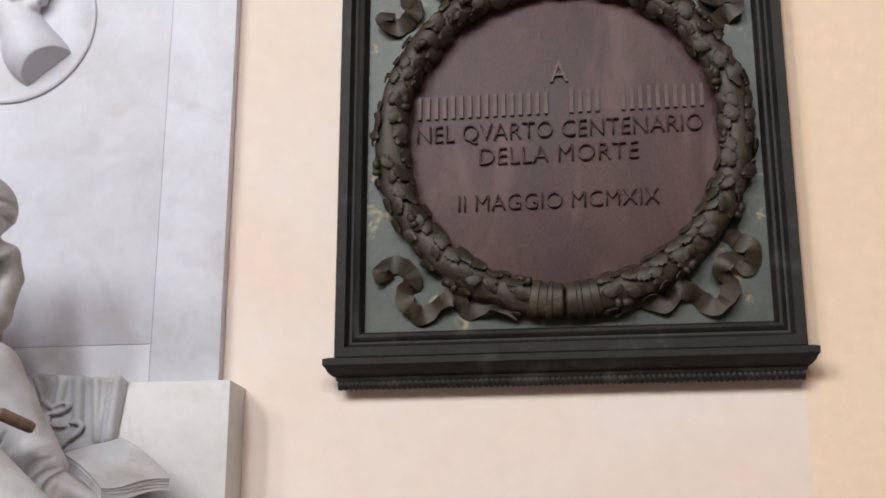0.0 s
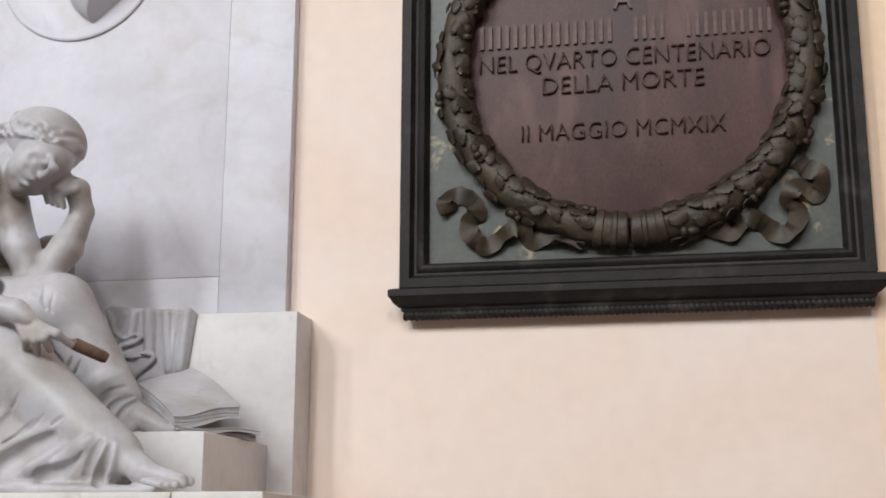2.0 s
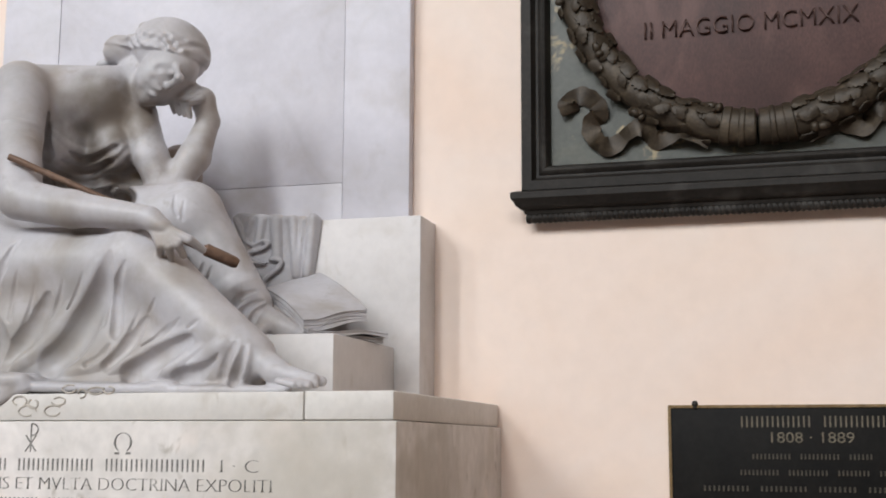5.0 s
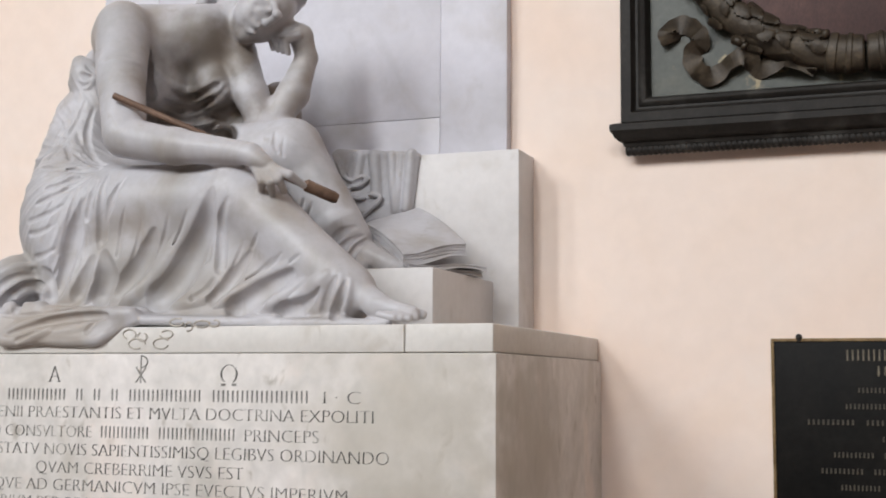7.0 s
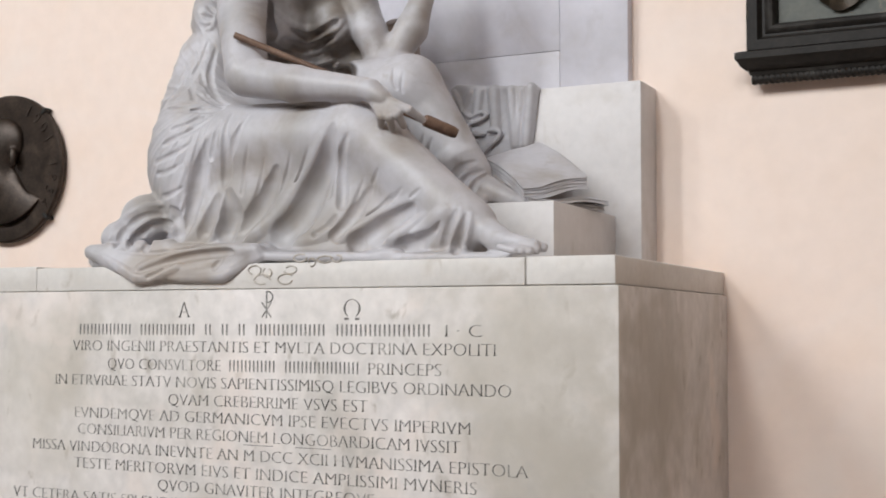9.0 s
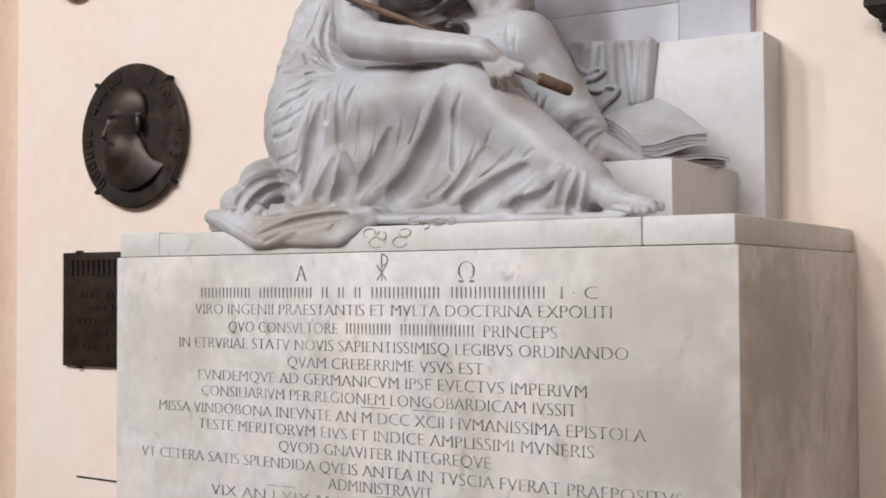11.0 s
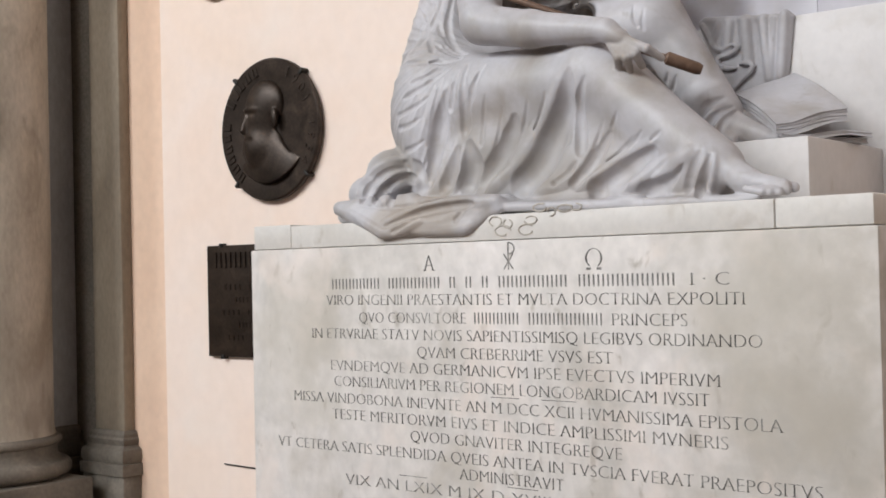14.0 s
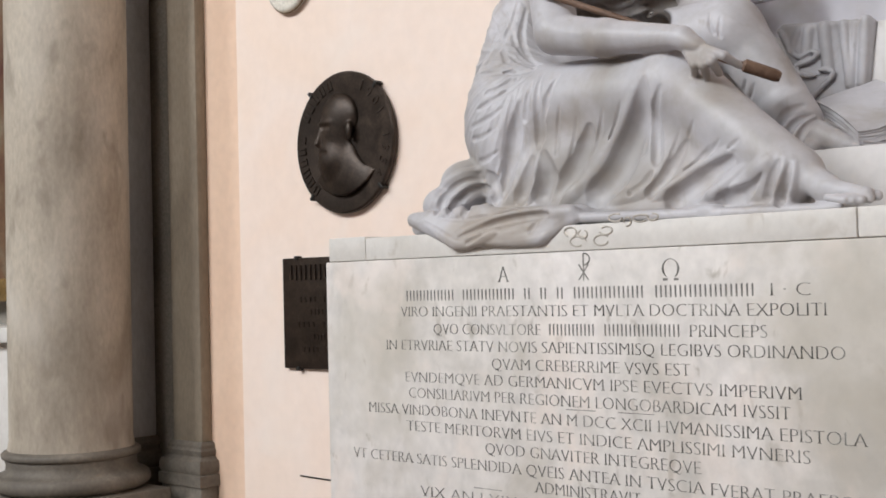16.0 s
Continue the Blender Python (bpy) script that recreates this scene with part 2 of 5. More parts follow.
def hang(name, me, parent=None, label=""):
    """Links mesh data made in world places under a thing."""
    ob = new(name, me)
    if parent is not None:
        ob.parent = parent
        root, off = parent, Vector((0, 0, 0))
        while root is not None:
            off += root.location
            root = root.parent
        ob.location = -off
    return tagged(ob, label) if label else ob


def part(name, bm, mat, parent=None, label="", smooth=40):
    return hang(name, finish(bm, name, mat, smooth), parent, label)


def box(bm, x0, x1, y0, y1, z0, z1, bevel=0.004, seg=2):
    r = bmesh.ops.create_cube(bm, size=1)
    vs = r["verts"]
    for v in vs:
        v.co = Vector((x0 + (v.co.x + 0.5) * (x1 - x0), y0 + (v.co.y + 0.5) * (y1 - y0), z0 + (v.co.z + 0.5) * (z1 - z0)))
    if bevel:
        es = list({e for v in vs for e in v.link_edges})
        bmesh.ops.bevel(bm, geom=es, offset=bevel, segments=seg, affect="EDGES", profile=0.5)
    return bm


def loft(bm, rings, closed=True, cap=True):
    """Skin over rings of points of equal count."""
    vs = [[bm.verts.new(p) for p in r] for r in rings]
    n = len(vs[0])
    for a, b in zip(vs, vs[1:]):
        for i in range(n if closed else n - 1):
            j = (i + 1) % n
            bm.faces.new((a[i], a[j], b[j], b[i]))
    if cap and closed:
        bm.faces.new(vs[0])
        bm.faces.new(vs[-1])
    return bm


def lathe(bm, profile, cx, cy, n=48):
    """Turned shape about an upright axis, from (radius, z) pairs."""
    return loft(bm, [[(cx + r * math.cos(2 * math.pi * i / n), cy + r * math.sin(2 * math.pi * i / n), z) for i in range(n)] for r, z in profile])


def spline(points, n=10):
    """Catmull-Rom curve through points."""
    P = [Vector(p) for p in points]
    P = [2 * P[0] - P[1]] + P + [2 * P[-1] - P[-2]]
    out = []
    for i in range(1, len(P) - 2):
        for k in range(n):
            t = k / n
            a, b, c, d = P[i - 1:i + 3]
            out.append(0.5 * ((2 * b) + (c - a) * t + (2 * a - 5 * b + 4 * c - d) * t * t + (3 * b - a - 3 * c + d) * t ** 3))
    return out + [P[-2]]


def pipe(bm, points, radius, sides=8, taper=None):
    """Round rod along points."""
    rings = []
    for i, p in enumerate(points):
        p = Vector(p)
        d = (Vector(points[min(i + 1, len(points) - 1)]) - Vector(points[max(i - 1, 0)])).normalized()
        u = d.cross(Vector((0.13, 0.2, 1))).normalized()
        w = d.cross(u)
        r = radius if taper is None else taper[i]
        rings.append([p + r * (math.cos(a) * u + math.sin(a) * w) for a in [2 * math.pi * k / sides for k in range(sides)]])
    return loft(bm, rings)


def letters(name, words, x0, x1, z, cap, y, depth, mat, parent, label="", thin=0.0, roman=0.0):
    """Writing that spans x0 to x1 with capitals of the height cap about the line z, a part for each word;
    roman thickens the stems and adds small feet."""
    cu = bpy.data.curves.new(name, "FONT")
    cu.body, cu.align_x, cu.size, cu.resolution_u, cu.extrude = words, "LEFT", 1.0, 3, 0.0
    cu.offset = -thin
    tmp = new(name + "_curve", cu)
    me = bpy.data.meshes.new_from_object(tmp.evaluated_get(bpy.context.evaluated_depsgraph_get()))
    bpy.data.objects.remove(tmp)
    co = np.array([v.co[:] for v in me.vertices])
    low, wide = co[:, 0].min(), np.ptp(co[:, 0])
    base, high = 0.0, (0.69 if len(words) > 3 else co[:, 1].max())
    ends, right = [], -9.0
    for lo, hi in sorted((co[list(p.vertices), 0].min(), co[list(p.vertices), 0].max()) for p in me.polygons):
        if lo > right + 0.17:
            ends.append([lo, hi])
        right = ends[-1][1] = max(right, hi)
    for lo, hi in ends:
        bm = bmesh.new()
        bm.from_mesh(me)
        bmesh.ops.delete(bm, geom=[v for v in bm.verts if not lo - 1e-4 <= v.co.x <= hi + 1e-4], context="VERTS")
        bmesh.ops.remove_doubles(bm, verts=bm.verts, dist=1e-4)
        for v in bm.verts:
            v.co.z = 1.0
        if roman:
            feet = []
            for e in bm.edges:
                p, q = e.verts[0].co, e.verts[1].co
                for level, up in ((0.0, 1), (0.69, -1)):
                    if abs(p.y - level) < 0.035 and abs(q.y - level) < 0.035 and 0.02 < abs(p.x - q.x) < 0.11:
                        feet.append((min(p.x, q.x), max(p.x, q.x), min(p.y, q.y) if up > 0 else max(p.y, q.y), up))
            twin = bmesh.ops.duplicate(bm, geom=bm.verts[:] + bm.edges[:] + bm.faces[:])["geom"]
            for v in twin:
                if isinstance(v, bmesh.types.BMVert):
                    v.co.x += roman
                    v.co.z = 0.85
            for a, b, level, up in feet:
                quad = [(a - 0.075, level), (b + roman + 0.075, level), (b + roman + 0.030, level + up * 0.036), (a - 0.030, level + up * 0.036)]
                bm.faces.new([bm.verts.new((px, pz, 0.7)) for px, pz in quad])
        ext = bmesh.ops.extrude_face_region(bm, geom=list(bm.faces))["geom"]
        front = {v for v in ext if isinstance(v, bmesh.types.BMVert)}
        for v in bm.verts:
            v.co = Vector((x0 + (v.co.x - low) / wide * (x1 - x0), y - (depth * v.co.z if v in front else 0.0), z - cap / 2 + (v.co.y - base) / (high - base) * cap))
        part(name, bm, mat, parent, label, smooth=None)
    bpy.data.meshes.remove(me)


def bars(name, words, x0, x1, z, cap, y, depth, mat, parent, stroke=0.15, strokes=2):
    """Plain upright bars, each a part of its own, for writing that is not spelled out."""
    step = (x1 - x0) / len(words)
    e = stroke * step / 2
    me = finish(box(bmesh.new(), -e, e, -depth, 0, -cap / 2, cap / 2, 0), name, mat)
    for at, c in enumerate(words):
        for i in range(strokes if c != " " else 0):
            ob = hang(name, me, parent)
            ob.location += Vector((x0 + (at + (i + 0.5) / strokes) * step, y, z))


# ---- setting: nave around the wall ----


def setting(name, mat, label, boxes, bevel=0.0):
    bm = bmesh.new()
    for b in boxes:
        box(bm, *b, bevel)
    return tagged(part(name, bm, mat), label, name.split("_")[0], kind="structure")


setting("wall_north", PLASTER, "pinkish cream painted plaster church wall", [(-4.18, 1.716, 0.0, 0.4, 0, 18.0)])
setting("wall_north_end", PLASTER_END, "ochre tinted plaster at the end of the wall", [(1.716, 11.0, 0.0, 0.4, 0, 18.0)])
setting("wall_north_strip", PLASTER_ORANGE, "ochre plaster strip beside the stone pilaster", [(-4.62, -4.184, 0.012, 0.4, 0, 18.0)])
setting("wall_north_left", LIME, "plain plaster wall behind the side altar", [(-22.0, -4.624, 0.02, 0.4, 0, 18.0)])
setting("floor", FLOOR, "worn reddish stone church floor", [(-22.0, 11.0, -18.4, 0.4, -0.2, 0.0)])
setting("ceiling", OAK, "dark timber church roof", [(-22.0, 11.0, -18.4, 0.4, 18.0, 18.2)])
setting("wall_west", LIME, "plain plaster end wall of the nave", [(-22.3, -22.0, -18.4, 0.4, 0, 18.0)])
# added out of view; its dark tone keeps right-hand faces from being lit
setting("wall_east", OAK, "unseen dark end wall added to cut bounced light", [(11.0, 11.3, -18.4, 0.4, 0, 18.0)])
cuts = [-22.0] + [v for wx, _ in WINDOWS for v in (wx - 1.2, wx + 1.2)] + [11.0]
south = [(-22.0, 11.0, -18.4, -18.0, 0, 10.0), (-22.0, 11.0, -18.4, -18.0, 16.0, 18.0)]
south += [(a, b, -18.4, -18.0, 10.0, 16.0) for a, b in zip(cuts[0::2], cuts[1::2])]
setting("wall_south", LIME, "plain plaster wall with tall windows", south)

# ---- the tomb: stele, block, plinth, slab ----
CX = -1.2
stele = thing("stele", "tall grey-white veined marble back panel on the wall", "monument", (CX, -0.04, 2.4))


def stone(name, parent, mat, x0, x1, y0, y1, z0, z1, bevel=0.003, label=""):
    return part(name, box(bmesh.new(), x0, x1, y0, y1, z0, z1, bevel), mat, parent, label)


SL, SR, JL, JR, JZ = -2.085, -0.322, -1.822, -0.582, 2.622
stone("backing", stele, JOINT, SL + 0.01, SR - 0.01, -0.035, 0.001, 1.82, 4.85, 0)
stone("side_slab", stele, STELE, JR + 0.0005, SR, -0.05, 0.0, 2.2, 4.9)
stone("side_slab", stele, STELE, SL, JL - 0.0005, -0.05, 0.0, 2.2, 4.9)
stone("centre_slab", stele, STELE, JL + 0.0005, JR - 0.0005, -0.048, 0.0, JZ + 0.0005, 4.9)
stone("lower_slab", stele, STELE, JL + 0.0005, JR - 0.0005, -0.049, 0.0, 2.2, JZ - 0.0008)

base_block = thing("stone_block", "pale grey marble block behind the seated figure", "block", (CX, -0.09, 1.8))
stone("block", base_block, BLOCK, -2.17, -0.235, -0.181, -0.001, 1.801, 2.459, 0.004)

plinth = thing("plinth", "weathered grey marble tomb plinth with a carved inscription", "plinth", (-1.1, -0.58, 0))
PY = -1.167
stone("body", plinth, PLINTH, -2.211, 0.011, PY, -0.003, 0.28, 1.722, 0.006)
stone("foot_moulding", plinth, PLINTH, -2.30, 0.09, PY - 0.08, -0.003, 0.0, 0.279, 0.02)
slab = thing("cornice_slab", "pale marble top slab of the plinth in three pieces", "slab", (-1.1, -0.58, 1.723))
stone("slab_piece", slab, SLAB, -2.2, -2.0145, -1.16, -0.003, 1.724, 1.806, 0.004)
stone("slab_piece", slab, SLAB, -2.0125, -0.2555, -1.161, -0.003, 1.724, 1.80, 0.004)
stone("slab_piece", slab, SLAB, -0.2535, 0.0, -1.16, -0.003, 1.724, 1.801, 0.006)
# petals and leaves on the slab's edge below the hem, as thin darker raised lines
for cx, cz, rx, rz, a in ((-1.111, 1.75, 0.031, 0.017, 0), (-1.025, 1.75, 0.03, 0.017, 40), (-1.09, 1.771, 0.018, 0.015, 120), (-1.008, 1.779, 0.024, 0.013, 200), (-0.973, 1.812, 0.027, 0.012, 60), (-0.889, 1.806, 0.029, 0.011, 20), (-0.847, 1.809, 0.019, 0.011, 150), (-0.934, 1.8, 0.014, 0.013, 250), (-1.138, 1.779, 0.025, 0.016, 300)):
    bm = bmesh.new()
    pipe(bm, [(cx + rx * (1 - 0.012 * i) * math.cos(radians(a + 17 * i)), -1.1615, cz + rz * (1 - 0.012 * i) * math.sin(radians(a + 17 * i))) for i in range(19)], 0.0026, 6)
    part("carved_petal", bm, CARVING, slab, "darker line carving")
step = thing("stone_step", "small pale marble step under the statue's foot", "step", (-0.6, -0.4, 1.8))
stone("step_block", step, BLOCK, -1.2, -0.326, -0.765, -0.184, 1.803, 1.994, 0.005)

# inscription, line by line
CARVED = [
    ("VIRO INGENII PRAESTANTIS ET MVLTA DOCTRINA EXPOLITI", -1.841, -0.342, 1.548),
    ("IN ETRVRIAE STATV NOVIS SAPIENTISSIMISQ LEGIBVS ORDINANDO", -1.911, -0.295, 1.438),
    ("QVAM CREBERRIME VSVS EST", -1.449, -0.740, 1.384),
    ("EVNDEMQVE AD GERMANICVM IPSE EVECTVS IMPERIVM", -1.826, -0.417, 1.333),
    ("CONSILIARIVM PER REGIONEM LONGOBARDICAM IVSSIT", -1.812, -0.447, 1.281),
    ("MISSA VINDOBONA INEVNTE AN M DCC XCII HVMANISSIMA EPISTOLA", -2.003, -0.247, 1.225),
    ("TESTE MERITORVM EIVS ET INDICE AMPLISSIMI MVNERIS", -1.825, -0.397, 1.172),
    ("QVOD GNAVITER INTEGREQVE", -1.484, -0.717, 1.120),
    ("VT CETERA SATIS SPLENDIDA QVEIS ANTEA IN TVSCIA FVERAT PRAEPOSITVS", -2.085, -0.146, 1.066),
    ("ADMINISTRAVIT", -1.289, -0.912, 1.017),
    ("VIX AN LXIX M IX D XVIII", -1.769, -0.960, 0.962),
]
for words, x0, x1, z in CARVED:
    letters("inscription_line", words, x0, x1, z, 0.0355, PY, 0.0012, INK, plinth, thin=0.034, roman=0.036)
letters("inscription_line", "QVO CONSVLTORE", -1.694, -1.255, 1.491, 0.0355, PY, 0.0012, INK, plinth, thin=0.034, roman=0.036)
bars("inscription_bar", "oooooo ooooooooo", -1.225, -0.765, 1.491, 0.034, PY, 0.0012, INK, plinth)
letters("inscription_line", "PRINCEPS", -0.735, -0.506, 1.491, 0.0355, PY, 0.0012, INK, plinth, thin=0.034, roman=0.036)
bars("inscription_bar", "ooooooo ooooooo o o o oooooooo oooooooooo", -1.819, -0.535, 1.600, 0.034, PY, 0.0012, INK, plinth)
letters("inscription_line", "I · C", -0.490, -0.382, 1.600, 0.0355, PY, 0.0012, INK, plinth, thin=0.034, roman=0.036)
letters("inscription_letter", "A", -1.413, -1.377, 1.660, 0.05, PY, 0.0012, INK, plinth, thin=0.034, roman=0.036)


def omega(x, z, h):
    bm = bmesh.new()
    r = h * 0.42
    arc = [(x + r * math.cos(a), PY, z + 0.06 * h + 1.05 * r * math.sin(a)) for a in [radians(-58 + i * 296 / 22) for i in range(23)]]
    w = [0.0038 - 0.0027 * abs(math.sin(radians(i * 296 / 22 - 58))) for i in range(23)]
    pipe(bm, arc, 0.003, 6, w)
    for s in (-1, 1):
        box(bm, min(x + s * 0.010, x + s * r), max(x + s * 0.010, x + s * r), PY - 0.0005, PY, z - h / 2, z - h / 2 + 0.007, 0)
    return part("inscription_letter", bm, INK, plinth)


omega(-0.792, 1.659, 0.06)
bm = bmesh.new()
pipe(bm, [(-1.088, PY, 1.635), (-1.088, PY, 1.715)], 0.0022, 6)
pipe(bm, [(-1.105, PY, 1.637), (-1.071, PY, 1.682)], 0.0022, 6)
pipe(bm, [(-1.105, PY, 1.682), (-1.071, PY, 1.637)], 0.0022, 6)
pipe(bm, [(-1.088 + 0.022 * math.sin(a), PY, 1.698 + 0.017 * math.cos(a)) for a in [math.pi * i / 10 for i in range(11)]], 0.0022, 6)
part("inscription_letter", bm, INK, plinth)
for x0, x1, z in ((-1.165, -1.06, 1.254), (-0.98, -0.86, 1.254), (-1.535, -1.42, 0.991), (-1.11, -1.0, 0.991)):
    part("number_stroke", box(bmesh.new(), x0, x1, PY - 0.0008, PY, z + 0.001, z + 0.003, 0), INK, plinth)

# ---- side altar: pilasters and column on pedestals ----
altar = thing("altar_order", "grey sandstone column and pilasters of a side altar", "column", (-4.9, -0.4, 0))


def upright(name, x0, x1, y0, y1, mat, z_base, parent):
    """Pilaster with a moulded base on a pedestal."""
    stone(name, parent, mat, x0, x1, y0, y1, z_base + 0.13, 8.6, 0.012)
    bm = bmesh.new()
    rings = []
    for o, z in ((0.0, 0.135), (0.012, 0.128), (0.020, 0.115), (0.020, 0.100), (0.03, 0.088), (0.026, 0.07), (0.022, 0.058), (0.032, 0.046), (0.05, 0.036), (0.056, 0.015),
                 (0.056, -0.015), (0.046, -0.036), (0.060, -0.04), (0.060, -0.10)):
        a, b, c, d = x0 - o, x1 + o, y0 - o, y1
        rings.append([(a, c, z_base + z), (b, c, z_base + z), (b, d, z_base + z), (a, d, z_base + z)])
    loft(bm, rings)
    part("pilaster_base", bm, SERENA_DARK, parent, smooth=30)
    stone("pedestal", parent, SERENA_DARK, x0 - 0.05, x1 + 0.05, y0 - 0.05, y1, 0, z_base - 0.10, 0.01)


upright("pilaster", -4.731, -4.468, -0.06, 0.011, SERENA_BROWN, 0.685, altar)
upright("front_pilaster", -5.40, -4.988, -0.160, 0.011, SERENA_BLUE_LIT, 0.685, altar)
COLX, COLY, COLR = -4.975, -0.54, 0.322
bm = bmesh.new()
lathe(bm, [(COLR * 1.03, 0.812), (COLR, 0.872)] + [(COLR * (1 - 0.0002 * k * k), 0.872 + 0.5 * k) for k in range(1, 16)], COLX, COLY, 64)
part("shaft", bm, SERENA, altar, smooth=40)
bm = bmesh.new()
prof = [(COLR * 1.03, 0.817)]
prof += [(COLR * 1.06 + 0.022 * math.cos(a), 0.790 + 0.022 * math.sin(a)) for a in [radians(90 - 18 * k) for k in range(11)]]
prof += [(COLR * 1.07, 0.762), (COLR * 1.05, 0.742), (COLR * 1.06, 0.712), (COLR * 1.12, 0.697)]
prof += [(COLR * 1.14 + 0.045 * math.cos(a), 0.647 + 0.045 * math.sin(a)) for a in [radians(90 - 18 * k) for k in range(11)]]
prof += [(COLR * 1.14, 0.597), (COLR * 1.0, 0.592)]
lathe(bm, prof, COLX, COLY, 64)
part("column_base", bm, SERENA_DARK, altar, smooth=50)
stone("pedestal", altar, SERENA_DARK, COLX - 0.43, COLX + 0.43, COLY - 0.43, -0.205, 0.0, 0.593, 0.012)
picture = thing("altarpiece", "dark old altar painting in a gilded frame", "painting", (-7.2, -0.1, 0.9))
bm = bmesh.new()
box(bm, -8.5, -5.75, -0.06, 0.015, 1.75, 6.0, 0.0)
part("canvas", bm, PAINTING, picture)
for b in ((-8.65, -5.6, -0.14, 0.018, 1.60, 1.749), (-8.65, -5.6, -0.14, 0.018, 6.001, 6.15), (-5.749, -5.6, -0.14, 0.018, 1.75, 6.0), (-8.65, -8.501, -0.14, 0.018, 1.75, 6.0)):
    part("frame_rail", box(bmesh.new(), *b, 0.02), GILDING, picture)
ledge = thing("altar_ledge", "pale stone altar ledge below the painting", "ledge", (-7.2, -0.3, 0))
stone("ledge_top", ledge, SLAB, -9.2, -5.62, -0.5, 0.018, 1.36, 1.45, 0.01)
stone("ledge_front", ledge, SLAB, -9.1, -5.64, -0.42, 0.018, 0.0, 1.359, 0.01)

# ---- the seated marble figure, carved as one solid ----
def patches(m, places):
    """Ragged patches of another colour about given places: (centre, reach, colour, strength)."""
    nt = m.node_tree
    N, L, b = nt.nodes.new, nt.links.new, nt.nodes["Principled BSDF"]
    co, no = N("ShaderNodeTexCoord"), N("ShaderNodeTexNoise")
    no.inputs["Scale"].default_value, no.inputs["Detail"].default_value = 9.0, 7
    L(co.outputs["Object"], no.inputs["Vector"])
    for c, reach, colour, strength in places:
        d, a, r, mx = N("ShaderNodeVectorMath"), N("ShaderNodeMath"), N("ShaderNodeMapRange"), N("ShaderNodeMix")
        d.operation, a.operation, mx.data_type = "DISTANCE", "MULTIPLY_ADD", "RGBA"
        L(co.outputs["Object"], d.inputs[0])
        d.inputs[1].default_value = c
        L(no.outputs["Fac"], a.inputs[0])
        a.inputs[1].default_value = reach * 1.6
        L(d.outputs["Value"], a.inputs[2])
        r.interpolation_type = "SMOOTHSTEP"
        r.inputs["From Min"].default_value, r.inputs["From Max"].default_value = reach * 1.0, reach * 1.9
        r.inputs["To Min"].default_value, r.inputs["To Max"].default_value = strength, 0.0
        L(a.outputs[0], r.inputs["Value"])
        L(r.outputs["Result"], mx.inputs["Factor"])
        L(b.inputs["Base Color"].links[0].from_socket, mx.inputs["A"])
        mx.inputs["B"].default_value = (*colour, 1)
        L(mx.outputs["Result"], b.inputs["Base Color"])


# brown dirt behind arm and on hem; painted shade at chin, waist, skirt
patches(MARBLE, [((-1.20, -0.66, 2.76), 0.19, (0.17, 0.145, 0.12), 0.85), ((-1.13, -0.40, 2.60), 0.22, (0.26, 0.18, 0.10), 0.85), ((-1.45, -1.14, 1.78), 0.22, (0.33, 0.27, 0.21), 0.7),
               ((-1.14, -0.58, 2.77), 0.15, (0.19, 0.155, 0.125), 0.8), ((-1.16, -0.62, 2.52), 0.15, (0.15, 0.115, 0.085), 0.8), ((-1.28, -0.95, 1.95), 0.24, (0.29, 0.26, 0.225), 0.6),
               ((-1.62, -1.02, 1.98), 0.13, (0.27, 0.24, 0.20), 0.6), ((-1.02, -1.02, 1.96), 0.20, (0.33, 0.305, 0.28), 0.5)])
# darker patches: front right, right side face, front left
patches(PLINTH, [((-0.22, -1.167, 1.52), 0.42, (0.50, 0.46, 0.40), 0.65), ((0.011, -0.85, 1.45), 0.45, (0.40, 0.365, 0.315), 0.6), ((-2.0, -1.167, 1.35), 0.35, (0.56, 0.52, 0.46), 0.5)])
SIGHTLINE = Vector((-0.555, 0.822, 0.11)).normalized()      # close to the camera's line of sight; folds are projected onto the body along it


def quarry(low, high, cell):
    """An empty block of space in which the next solid is shaped."""
    global CELL, LOW, DIM, AX, SOLID, HOLLOW, SWELL
    CELL, LOW = cell, Vector(low)
    DIM = [int((high[i] - low[i]) / cell) + 1 for i in range(3)]
    AX = [(low[i] + cell * np.arange(DIM[i])).astype(np.float32) for i in range(3)]
    SOLID, HOLLOW, SWELL = np.full(DIM, 1.0, np.float32), np.zeros(DIM, np.float32), np.zeros(DIM, np.float32)


quarry((-1.93, -1.27, 1.70), (-0.17, -0.18, 3.20), 0.004)


def window(lo, hi):
    s = [slice(max(0, int((lo[i] - LOW[i]) / CELL)), max(0, min(DIM[i], int((hi[i] - LOW[i]) / CELL) + 2))) for i in range(3)]
    return tuple(s), AX[0][s[0]][:, None, None], AX[1][s[1]][None, :, None], AX[2][s[2]][None, None, :]


def merge(s, d, k):
    a = SOLID[s]
    h = np.maximum(k - np.abs(a - d), 0) / k
    SOLID[s] = np.minimum(a, d) - h * h * k * 0.25


def carve(s, d, k):
    a, b = SOLID[s], -d
    h = np.maximum(k - np.abs(a - b), 0) / k
    SOLID[s] = np.maximum(a, b) + h * h * k * 0.25


def span(points, pad):
    return [min(p[i] for p in points) - pad for i in range(3)], [max(p[i] for p in points) + pad for i in range(3)]


